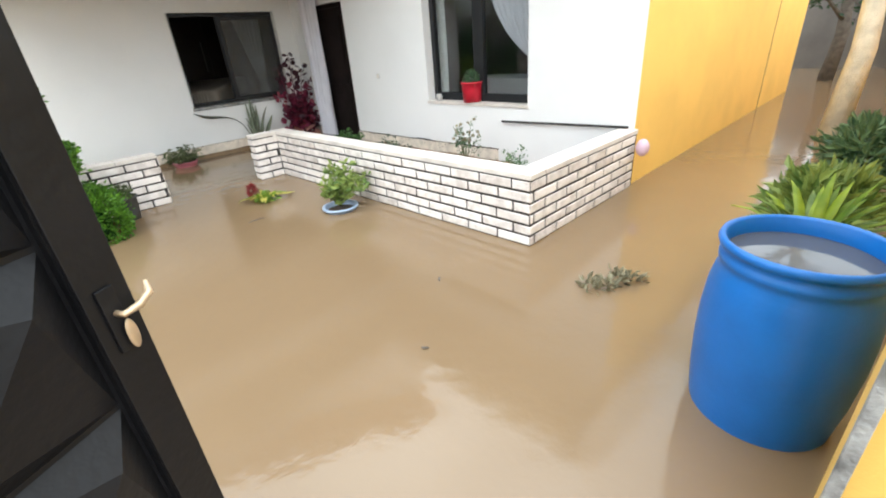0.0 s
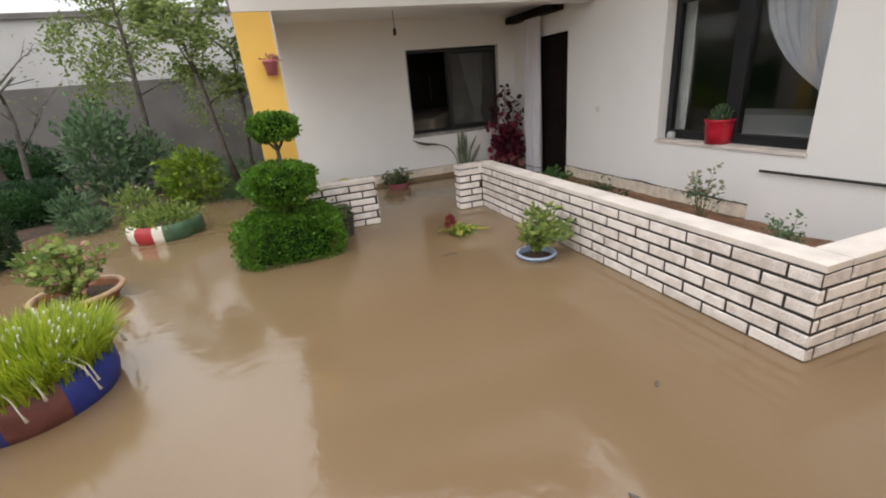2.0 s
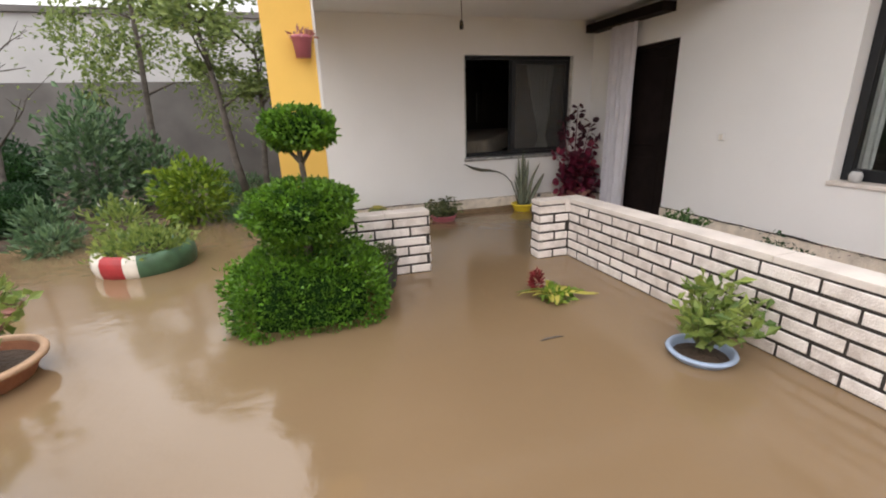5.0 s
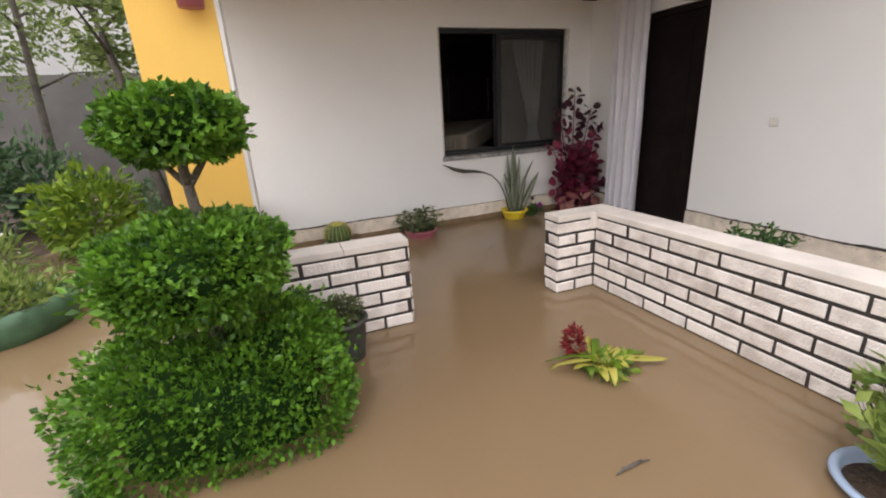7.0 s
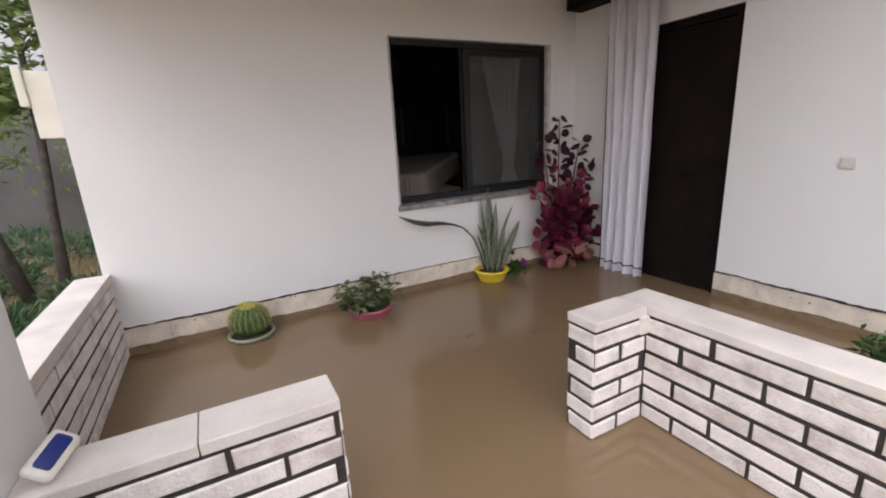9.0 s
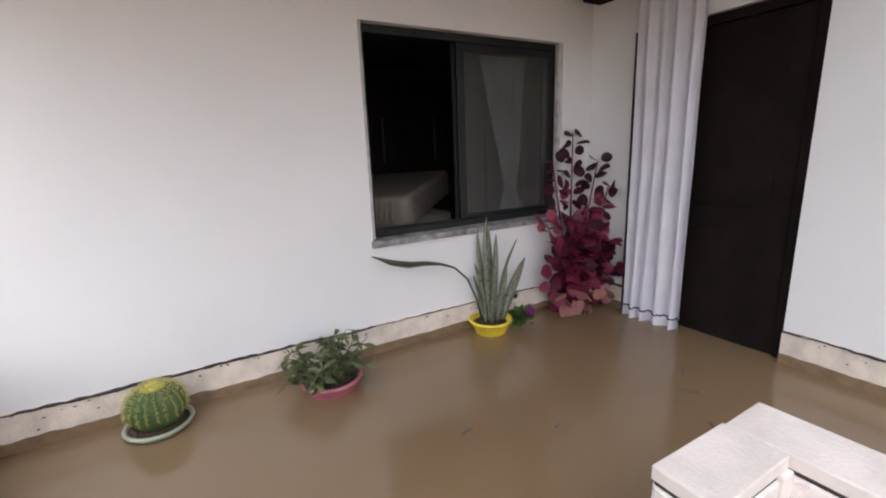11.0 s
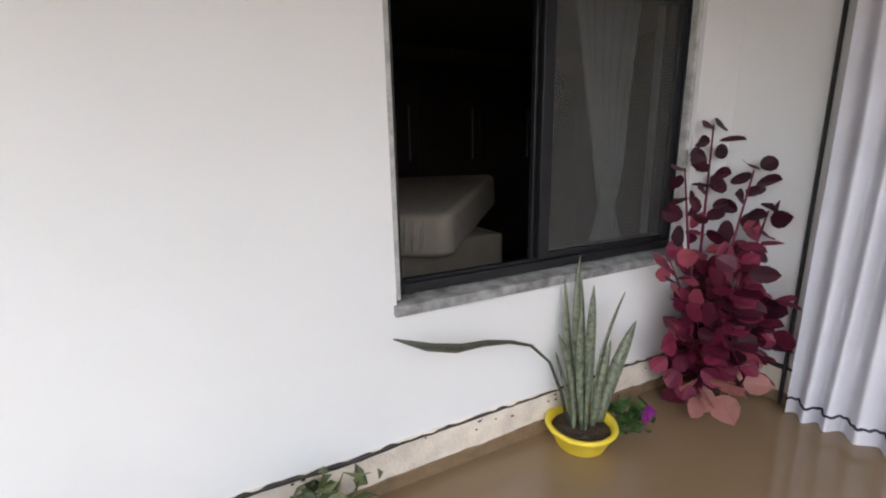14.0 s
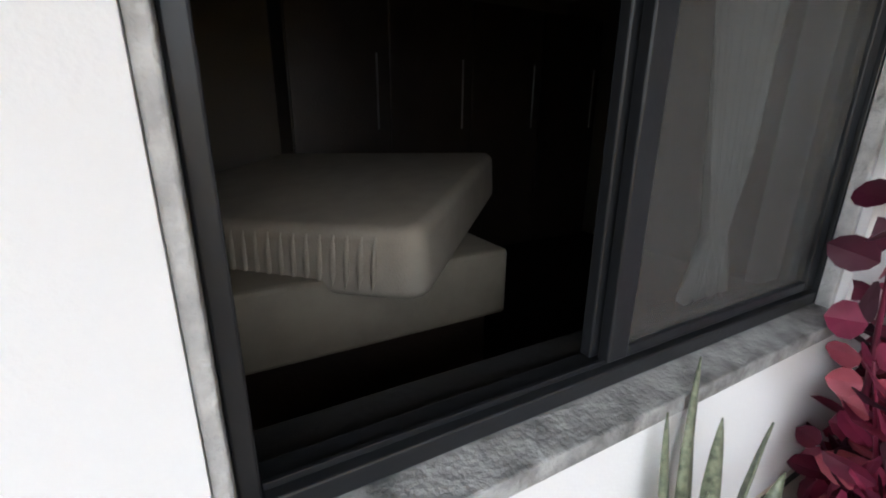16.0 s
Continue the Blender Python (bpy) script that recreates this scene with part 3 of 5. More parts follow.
def sliding_window():
    w = thing("window_1", (WX0, WN_Y, WZ0), "wide anthracite sliding window, one half slid open", "window")
    w["kind"] = "structure"
    W, H = WX1 - WX0, WZ1 - WZ0
    y0, y1 = 0.058, 0.138
    fr = part("window_frame", box_bm((0.023, y0, 0.03), (0.051, y1, H - 0.002), 0.004), FRAME, w)
    for lo, hi in (((W - 0.032, y0, 0.03), (W - 0.002, y1, H - 0.002)), ((0.051, y0, H - 0.05), (W - 0.032, y1, H - 0.002)), ((0.051, y0, 0.03), (W - 0.032, y1, 0.070))):
        bar("frame_bar", lo, hi, FRAME, fr)
    bar("rail", (0.053, y0 + 0.02, 0.0705), (W - 0.034, y0 + 0.028, 0.082), FRAME, fr, bevel=0.001)
    m = 0.852
    for name, x0, x1, yy in (("fixed_sash", m - 0.143, W - 0.034, y0 + 0.012), ("slid_sash", m - 0.158, W - 0.07, y0 + 0.046)):
        s = bar(name, (x0, yy, 0.076), (x0 + 0.06, yy + 0.028, H - 0.052), FRAME, w)
        bar("stile", (x1 - 0.05, yy, 0.076), (x1, yy + 0.028, H - 0.052), FRAME, s)
        bar("bottom_rail", (x0 + 0.06, yy, 0.076), (x1 - 0.05, yy + 0.028, 0.105), FRAME, s)
        bar("top_rail", (x0 + 0.06, yy, H - 0.105), (x1 - 0.05, yy + 0.028, H - 0.052), FRAME, s)
        if name == "fixed_sash":
            p = bar("insect_screen", (x0 + 0.055, yy + 0.010, 0.10), (x1 - 0.045, yy + 0.012, H - 0.1), MESH, s, "grey insect mesh", 0)
            p.visible_shadow = False
            q = bar("pane", (x0 + 0.055, yy + 0.018, 0.10), (x1 - 0.045, yy + 0.022, H - 0.1), GLASS, s, "dark window glass", 0)
            q.visible_shadow = False
    # the unlit room's shade is put into this board's black colour
    bar("inner_board", (0.003, 0.1415, 0.002), (W - 0.003, 0.268, 0.030), BLACK, w, "inner sill board, coloured black for the room's shade")
    # sloping stone sill
    bm = box_bm((-0.012, -0.022, -0.012), (W + 0.012, 0.139, 0.028), 0.004)
    for v in bm.verts:
        v.co.z -= 0.10 * max(0, 0.10 - v.co.y)
    part("window_sill", bm, STONE, w, "weathered grey stone sill")
    bar("mortar_strip", (0.001, 0.006, 0.03), (0.0215, 0.10, H - 0.002), GREYMORTAR, w, "rough grey mortar strip beside the frame")
    bar("mortar_strip", (W - 0.0305, 0.020, 0.03), (W - 0.001, 0.057, H - 0.002), GREYMORTAR, w, "rough grey mortar strip beside the frame")


sliding_window()
net = thing("net_curtain", (3.55, 8.205, 2.02), "greyish net curtain tied at its waist behind the window", "curtain")
c = part("cloth", pleated_bm(0.46, 1.22, 7, 0.016, (0.84, 0.2, 0.07), 2), LACE, net, smooth=True)


def bed():
    b = thing("bed", (2.45, 9.05, 0.02), "upholstered beige bed base in the dim room", "bed")
    part("base", box_bm((-0.95, 0.0, 0.38), (1.11, 1.9, 0.70), 0.02), BASECLOTH, b)
    part("plinth_board", box_bm((-0.9, 0.08, 0.0), (1.05, 1.8, 0.378), 0.005), WARDROBE, b, "dark recessed base")
    m = thing("mattress", (2.45, 8.96, 0.725), "thick cream quilted mattress with ribbed sides", "mattress")
    bm = box_bm((-1.55, 0.0, 0), (0.0, 1.45, 0.28))
    upright = [e for e in bm.edges if abs(e.verts[0].co.z - e.verts[1].co.z) > 0.1]
    bmesh.ops.bevel(bm, geom=upright, offset=0.10, segments=5, affect="EDGES", profile=0.5)
    rim = [e for e in bm.edges if abs(e.verts[0].co.z - e.verts[1].co.z) < 1e-4 and len(e.link_faces) == 2 and abs(e.link_faces[0].normal.z - e.link_faces[1].normal.z) > 0.5]
    bmesh.ops.bevel(bm, geom=rim, offset=0.05, segments=4, affect="EDGES", profile=0.5)
    part("mattress_body", bm, QUILT, m, smooth=True)
    for k in range(24):                               # sewn folds along its near side
        x = -1.42 + k * 0.054
        part("rib", tube_bm([(x - 0.022, 0.006, 0.04), (x - 0.006, -0.003, 0.10), (x + 0.006, -0.003, 0.18), (x + 0.02, 0.006, 0.25)], [0.004, 0.011, 0.011, 0.004], 8), QUILT, m, smooth=True)
    m.matrix_basis = pose(3.00, 8.78, 0.66, 6, -2, -45)


bed()


def wardrobe():
    w = thing("wardrobe", (3.0, 10.95, 0.02), "tall dark veneered wardrobe with bar handles", "wardrobe")
    part("carcass", box_bm((0, 0.03, 0), (3.1, 0.6, 2.2), 0.004), WARDROBE, w)
    for k in range(4):
        d = part("door", box_bm((0.01 + k * 0.775, 0, 0.06), (0.765 + k * 0.775, 0.028, 2.17), 0.004), WARDROBE, w)
        part("handle", tube_bm([(0.66 + k * 0.775, -0.03, 1.17), (0.66 + k * 0.775, -0.03, 1.73)], 0.008), CHROME, d, "slim metal bar handle")


wardrobe()


def front_door():
    d = thing("door_1", (0, 0, 0), "closed dark brown wooden house door", "door")
    d["kind"] = "structure"
    d.matrix_basis = E_BASE
    for lo, hi in (((0.03, DY0 + 0.003, -0.25), (0.11, DY0 + 0.055, DZ1 - 0.003)), ((0.03, DY1 - 0.055, -0.25), (0.11, DY1 - 0.003, DZ1 - 0.003)), ((0.03, DY0 + 0.055, DZ1 - 0.06), (0.11, DY1 - 0.055, DZ1 - 0.003))):
        bar("frame_bar", lo, hi, DARKWOOD, d)
    leaf = bar("leaf", (0.05, DY0 + 0.058, -0.24), (0.095, DY1 - 0.058, DZ1 - 0.063), DARKWOOD, d)
    for z0, z1 in ((0.0, 0.75), (0.90, 1.88)):
        bar("panel", (0.040, DY0 + 0.17, z0), (0.0495, DY1 - 0.17, z1), DARKWOOD, leaf)


front_door()

# white curtain beside the door, hung from a dark wooden pelmet
pel = thing("pelmet", (0, 0, 0), "dark brown wooden pelmet board over the door", "pelmet")
pel.matrix_basis = E_BASE
bar("board", (-0.19, 4.55, 2.33), (-0.003, 5.88, 2.43), DARKWOOD, pel)
cur = thing("door_curtain", (4.20, 7.29, 2.33), "white sheer curtain with a dark trimmed hem, wet at the foot", "curtain", turn=-84)
part("cloth", pleated_bm(0.44, 2.34, 4.5, 0.034, None, 1, 110, 40), CLOTH, cur, smooth=True)
pts = []
for i in range(111):
    u = i / 110
    ph = 4.5 * 2 * math.pi * (u + 0.11 * noise.noise((u * 3.3, 0.965 * 1.1, 1)))
    y = 0.034 * (0.6 + 0.4 * 0.965) * math.sin(ph) + 0.4 * 0.034 * noise.noise((u * 6, 0.965 * 3, 6))
    pts.append(((u - 0.5) * 0.44, y - 0.004, -2.34 * 0.962 + 0.004 * math.sin(u * 90)))
part("trim", tube_bm(pts, 0.0065, 5), DARKCLOTH, cur, "dark scalloped trim")
# black rod added as the shadow gap between curtain and wall
gap_shade = thing("curtain_gap_shade", (4.235, 7.56, 0), "thin dark rod standing in for the shade between curtain and wall", "stick")
part("stick", tube_bm([(0, 0, -0.2), (0.02, 0.02, 2.06)], 0.009), BLACK, gap_shade)

# hanging bulb holder, wall switch, pale stain
bulb = thing("ceiling_lamp", (1.97, 7.0, 2.5), "small dark bulb holder on a short cable", "lamp")
part("cable", tube_bm([(0, 0, 0), (0.004, 0, -0.25)], 0.004), BLACK, bulb)
part("holder", lathe_bm([(0.0, -0.24), (0.018, -0.25), (0.022, -0.30), (0.02, -0.33), (0.0, -0.335)], 16), BLACK, bulb, smooth=True)
sw = thing("light_switch", (0, 0, 0), "small grey wall switch on white render", "switch")
sw.matrix_basis = E_BASE
plate = bar("plate", (-0.012, 3.745, 0.995), (-0.001, 3.815, 1.065), material("grey_plastic", (0.66, 0.66, 0.66), 0.5), sw)
bar("rocker", (-0.016, 3.76, 1.005), (-0.0125, 3.80, 1.055), PAINTWHITE, plate)


def flower_window():
    w = thing("window_2", (0, 0, 0), "dark-framed house window with a red flower pot on its sill", "window")
    w["kind"] = "structure"
    w.matrix_basis = E_BASE
    x0, x1 = 0.12, 0.19
    fr = bar("window_frame", (x0, VY0 + 0.003, VZ0 + 0.03), (x1, VY0 + 0.07, VZ1 - 0.003), FRAME, w)
    bar("frame_bar", (x0, VY1 - 0.07, VZ0 + 0.03), (x1, VY1 - 0.003, VZ1 - 0.003), FRAME, fr)
    bar("frame_bar", (x0, VY0 + 0.07, VZ1 - 0.07), (x1, VY1 - 0.07, VZ1 - 0.003), FRAME, fr)
    bar("frame_bar", (x0, VY0 + 0.07, VZ0 + 0.03), (x1, VY1 - 0.07, VZ0 + 0.12), FRAME, fr)
    mid = (VY0 + VY1) / 2
    bar("mullion", (x0 - 0.005, mid - 0.075, VZ0 + 0.12), (x1, mid + 0.075, VZ1 - 0.07), FRAME, fr)
    for a, b in ((VY0 + 0.065, mid - 0.07), (mid + 0.07, VY1 - 0.065)):
        p = bar("pane", (x0 + 0.03, a, VZ0 + 0.115), (x0 + 0.036, b, VZ1 - 0.065), GLASS, w, "reflecting glass", 0)
        p.visible_shadow = False
    bar("window_sill", (-0.016, VY0 - 0.012, VZ0 - 0.006), (0.2, VY1 + 0.012, VZ0 + 0.028), CAP, w, "pale stone sill")


flower_window()


def swept_cloth_bm(width, drop, folds, depth, nx=70, nz=34):
    """A curtain hung across a whole pane and gathered to one side lower down; its free edge bows out."""
    bm = bmesh.new()
    rows = []
    for j in range(nz + 1):
        f = j / nz
        w = 0.05 + (width - 0.05) * (1 - f ** 2.3)
        rows.append([bm.verts.new((depth * math.sin(folds * 2 * math.pi * (u + 0.1 * noise.noise((u * 3, f, 4)))) * (0.5 + 0.5 * u), w * u, -drop * f - 0.05 * math.sin(3.1 * u) * f))
                     for u in (i / nx for i in range(nx + 1))])
    for a, b in zip(rows, rows[1:]):
        for i in range(nx):
            bm.faces.new((a[i], a[i + 1], b[i + 1], b[i]))
    return bm


lace = thing("lace_curtain", E_BASE @ Vector((0.26, 1.24, 2.08)), "white lace curtain swept aside behind the window", "curtain", turn=1.36)
part("cloth", swept_cloth_bm(0.68, 0.92, 8, 0.016), CLOTH, lace, smooth=True)
lace2 = thing("lace_curtain", E_BASE @ Vector((0.281, 2.715, 2.1)), "thin lace curtain hanging straight behind the window", "curtain", turn=91.4)
part("cloth", pleated_bm(0.15, 1.35, 3, 0.012, None, 6), LACE, lace2, smooth=True)
# added block; its pale colour imitates the band reflected low in the pane
pale_block = thing("counter", E_BASE @ Vector((0.75, 1.1, 0.02)), "pale block behind the house window, standing in for a reflection", "counter", turn=1.36)
part("top", box_bm((0, 0, 0.86), (0.6, 1.6, 0.90), 0.004), PALE, pale_block)
part("body", box_bm((0.03, 0.02, 0), (0.58, 1.58, 0.858), 0.004), PALE, pale_block)

# made-up tube that draws the dark ledge line on the wall
strip = thing("pipe", (0, 0, 0), "thin dark strip along the ledge line of the white wall", "pipe")
strip.matrix_basis = E_BASE
part("tube", tube_bm([(-0.03, 1.53, 0.53), (-0.03, 0.05, 0.565)], 0.012), BLACK, strip)

# ---- plants in pots ----


def bowl(t, r0, r1, h, mat, rim=None, soil=0.75, z=-0.06, wall=0.012, roll=None):
    """A pot that stands on z: foot radius r0, mouth radius r1; with soil inside."""
    roll = roll or 0.012
    prof = [(0.0, 0), (r0, 0), (r0 + (r1 - r0) * 0.55, h * 0.5), (r1 - 0.004, h - 0.03), (r1 + roll * 0.4, h - 0.024), (r1 + roll, h - 0.012), (r1 + roll * 0.7, h - 0.002), (r1, h),
            (r1 - wall, h - 0.004), (r1 - wall - 0.004, h - 0.04), (r0 + (r1 - r0) * 0.5 - wall, h * 0.45)]
    p = part("pot", lathe_bm([(a, b + z) for a, b in prof], 40), mat, t, smooth=True)
    if rim:
        part("rim", lathe_bm([(r1 - 0.006, h - 0.028 + z), (r1 + roll + 0.004, h - 0.026 + z), (r1 + roll + 0.008, h - 0.01 + z), (r1 + roll + 0.002, h + 0.004 + z), (r1 - wall, h + 0.003 + z), (r1 - wall - 0.002, h - 0.02 + z)], 40), rim, p, smooth=True)
    rs = (r0 + (r1 - r0) * soil) - wall
    bm = lathe_bm([(0.0, h * soil + 0.012 + z), (rs * 0.5, h * soil + 0.008 + z), (rs + 0.006, h * soil + z)], 24, 0.02)
    part("soil", bm, SOIL, t, "dark wet soil", True)
    return p


def stems(t, n, spread, height, seed, mat=STEM, r=0.004, z0=0.03, name="stem", lean=(0, 0)):
    """Thin stems fanning out; returns their points for leaves."""
    g = random.Random(seed)
    out = []
    for k in range(n):
        a, s = g.uniform(0, 6.28), spread * math.sqrt(g.random())
        h = height * g.uniform(0.55, 1.0) * (1 - 0.35 * (s / max(spread, 1e-3)) ** 2)
        pts = [(0.3 * s * math.cos(a) * f ** 0.6 + 0.7 * s * math.cos(a) * f ** 1.6 + lean[0] * f * f, s * math.sin(a) * f ** 1.2 + lean[1] * f * f, z0 + (h - z0) * f) for f in (0, 0.3, 0.6, 0.85, 1)]
        part(name, tube_bm(pts, [r, r * 0.9, r * 0.7, r * 0.5, r * 0.3], 5), mat, t, smooth=True)
        out.append(pts)
    return out


def along(paths, per, seed, low=0.25, jitter=0.02):
    g = np.random.default_rng(seed)
    p, d = [], []
    for path in paths:
        q = np.array(path)
        for _ in range(per):
            f = (low + (1 - low) * g.random()) * (len(q) - 1)
            i = min(int(f), len(q) - 2)
            at = q[i] + (q[i + 1] - q[i]) * (f - i)
            v = g.normal(size=3)
            v[2] = abs(v[2]) * 0.5 + 0.1
            p.append(at + g.normal(size=3) * jitter)
            d.append(v)
    return np.array(p), np.array(d)


def foliage(t, name, p, d, length, width, mat, seed, parent=None, label="", shape=LEAF, faces=LEAF_F, facing=None):
    g = np.random.default_rng(seed + 99)
    me = leaves_mesh(name, p, d, length * g.uniform(0.65, 1.2, len(p)), width * g.uniform(0.7, 1.2, len(p)), mat, seed, shape, faces, facing)
    ob = mesh_part(name, me, mat, parent or t, label)
    ob["kind"] = "stuff"
    return ob


# round leaf with a rim, for the burgundy plant
_a = [2 * math.pi * k / 10 for k in range(10)]
ROUND = np.array([(0, 0.5, -0.05)] + [(0.5 * math.sin(a) * (1 - 0.12 * (math.cos(a) > 0.8)), 0.5 - 0.5 * math.cos(a) + (0.06 if k == 5 else 0), 0.07 * abs(math.sin(a)) - 0.05 * (k == 5)) for k, a in enumerate(_a)])
ROUND_F = tuple((0, 1 + k, 1 + (k + 1) % 10) for k in range(10))


def burgundy_plant():
    t = thing("burgundy_plant", (3.95, 7.77, 0), "tall burgundy-leaved plant in the porch corner, lower leaves faded", "plant")
    g = np.random.default_rng(5)
    paths = []
    # two tall leaders, then a dense skirt of shorter stems
    for tip, mid in (((0.08, 0.17, 1.40), (0.06, 0.15, 0.75)), ((0.20, 0.02, 1.18), (0.10, 0.05, 0.6)), ((-0.17, 0.13, 1.20), (-0.06, 0.1, 0.55)), ((0.26, -0.04, 0.98), (0.16, 0.0, 0.5))):
        a = Vector((0.0, 0.03, 0.0))
        pts = [tuple(a.lerp(Vector(mid), f) if f <= 1 else Vector(mid).lerp(Vector(tip), f - 1)) for f in (0, 0.5, 1, 1.5, 2)]
        part("stem", tube_bm(pts, [0.011, 0.010, 0.008, 0.006, 0.004], 6), BURGUNDY, t, smooth=True)
        paths.append(pts)
    for k in range(16):
        a, s = g.uniform(0, 2 * math.pi), g.uniform(0.10, 0.36)
        h = g.uniform(0.30, 0.82)
        pts = [(s * f ** 1.3 * math.cos(a), 0.5 * s * f ** 1.3 * math.sin(a) - 0.02 * f, 0.02 + h * f) for f in (0, 0.3, 0.6, 0.85, 1)]
        part("stem", tube_bm(pts, [0.008, 0.007, 0.006, 0.004, 0.003], 5), BURGUNDY, t, smooth=True)
        paths.append(pts)
    P, D = [], []
    for k, path in enumerate(paths):
        q = np.array(path)
        tall = k < 4
        steps = 13 if tall else 10
        for j in range(steps):
            f = (0.25 + 0.75 * j / (steps - 1)) * 4
            i = min(int(f), 3)
            at = q[i] + (q[i + 1] - q[i]) * (f - i)
            for s in (0, 1):
                an = j * 1.57 + s * math.pi + g.uniform(-0.4, 0.4)
                v = np.array((math.cos(an), math.sin(an) - 0.25, g.uniform(-0.15, 0.5)))
                P.append(at + 0.025 * v)
                D.append(v)
    P, D = np.array(P), np.array(D)
    P[:, 1] = np.minimum(P[:, 1], 0.17)
    hi = P[:, 2] > 0.95
    foliage(t, "leaves", P[hi], D[hi], 0.092, 0.092, DARKBURGUNDY, 3, shape=ROUND, faces=ROUND_F, facing=(-0.4, -0.8, 0.5))
    kind = g.random(len(P))
    for lo, up, mat in ((0.0, 0.35, DARKBURGUNDY), (0.35, 0.85, BURGUNDY), (0.85, 1.0, ROSERED)):
        pick = ~hi & (kind >= lo) & (kind < up)
        foliage(t, "leaves", P[pick], D[pick], 0.098, 0.096, mat, 4, shape=ROUND, faces=ROUND_F, facing=(-0.4, -0.8, 0.5))
    p, d = crown_points(90, (0.0, 0.0, 0.40), (0.35, 0.17, 0.36), 8, 0.5, 1, 0.1)
    d[:, 1] -= 0.6
    d[:, 2] -= 0.25
    foliage(t, "leaves", p, d, 0.10, 0.098, BURGUNDY, 9, shape=ROUND, faces=ROUND_F, facing=(-0.3, -0.8, 0.6))
    p, d = crown_points(18, (-0.04, -0.10, 0.15), (0.26, 0.10, 0.11), 6, 0.4, 1, 0.1, 0.02)
    d[:, 1] -= 1.0
    d[:, 2] -= 0.5
    foliage(t, "faded_leaves", p, d, 0.13, 0.125, ROSE, 2, label="faded pinkish-brown lower leaves", shape=ROUND, faces=ROUND_F)


burgundy_plant()


def snake_plant():
    t = thing("snake_plant", (3.14, 7.835, 0), "mottled snake plant in a yellow plastic bowl", "plant")
    bowl(t, 0.09, 0.148, 0.15, YELLOWPOT, z=-0.045)
    g = random.Random(3)
    tips = [(0.03, 0.02, 0.84, 0.062), (-0.05, 0.03, 0.74, 0.055), (0.09, 0.0, 0.70, 0.06), (0.27, -0.02, 0.64, 0.075), (-0.03, -0.05, 0.62, 0.05), (-0.12, 0.0, 0.52, 0.05),
            (0.06, 0.05, 0.76, 0.05), (0.33, -0.03, 0.50, 0.078), (-0.10, 0.04, 0.42, 0.045), (0.0, -0.07, 0.40, 0.045), (0.14, -0.05, 0.46, 0.05)]
    for x, y, h, w in tips:
        b = (x * 0.3, y * 0.5)
        x, w = x * 1.0, w * 0.78
        bend = g.uniform(-0.03, 0.03)
        pts = [(b[0] + (x - b[0]) * f ** 1.4 + bend * math.sin(f * 3.1) + 0.05 * f * h, b[1] + (y - b[1]) * f + 0.13 * f * h, 0.07 + (h - 0.07) * f) for f in (0, 0.15, 0.3, 0.45, 0.6, 0.75, 0.88, 0.96, 1)]
        a = g.uniform(-0.7, 0.7)
        ob = part("blade", ribbon_bm(pts, [w * k for k in (0.6, 0.85, 1, 1.05, 1.0, 0.85, 0.55, 0.25, 0.03)], (math.cos(a), math.sin(a), 0.1)), SNAKE, t, smooth=True)
        solid(ob, 0.004)
    pts = [(-0.05, 0.03, 0.08), (-0.10, 0.03, 0.26), (-0.17, 0.03, 0.42), (-0.27, 0.03, 0.52), (-0.38, 0.02, 0.565), (-0.50, 0.01, 0.59), (-0.62, 0.0, 0.60), (-0.74, 0.0, 0.635), (-0.87, 0.0, 0.70)]
    ob = part("fallen_blade", ribbon_bm(pts, [0.02, 0.014, 0.013, 0.014, 0.02, 0.04, 0.055, 0.045, 0.006], (0.1, -0.5, 0.8)), DARKSNAKE, t, "long dark blade bent over to one side", True)
    solid(ob, 0.004)


snake_plant()
pet = thing("petunia", (3.36, 7.77, 0), "small green petunia with a purple flower", "plant")
sp = stems(pet, 7, 0.11, 0.17, 4, z0=0.0)
p, d = along(sp, 9, 3, 0.2, 0.015)
foliage(pet, "leaves", p, d, 0.07, 0.045, LIMEDARK, 5)
foliage(pet, "flower", np.array([(0.02, -0.07, 0.15)] * 6), np.array([(math.cos(a), -0.7, math.sin(a)) for a in np.arange(6) * 1.047]), 0.048, 0.046, PURPLE, 1, label="purple flower")
valve = thing("wall_outlet", (3.47, 7.985, 0.17), "small grey round outlet low on the wall", "outlet")
part("ring", tube_bm([(0, 0, 0), (0, -0.03, 0)], 0.028, 14), CHROME, valve)
part("hole", tube_bm([(0, -0.0305, 0), (0, -0.034, 0)], 0.016, 12), BLACK, valve)

pk = thing("jade_plant", (1.93, 7.72, 0), "bushy jade plant in a pink plastic bowl", "plant")
bowl(pk, 0.12, 0.165, 0.13, PINKPOT, z=-0.055, soil=0.7)
sp = stems(pk, 26, 0.27, 0.34, 11, r=0.006)
p, d = along(sp, 10, 12, 0.25, 0.016)
d[:, 2] -= 0.75
foliage(pk, "leaves", p, d, 0.088, 0.036, JADE, 13)
sp = stems(pk, 8, 0.16, 0.20, 21, r=0.005, z0=0.04, lean=(-0.22, -0.02))
p, d = along(sp, 10, 14, 0.3, 0.016)
d[:, 2] -= 0.75
foliage(pk, "leaves", p, d, 0.085, 0.036, JADE, 15)


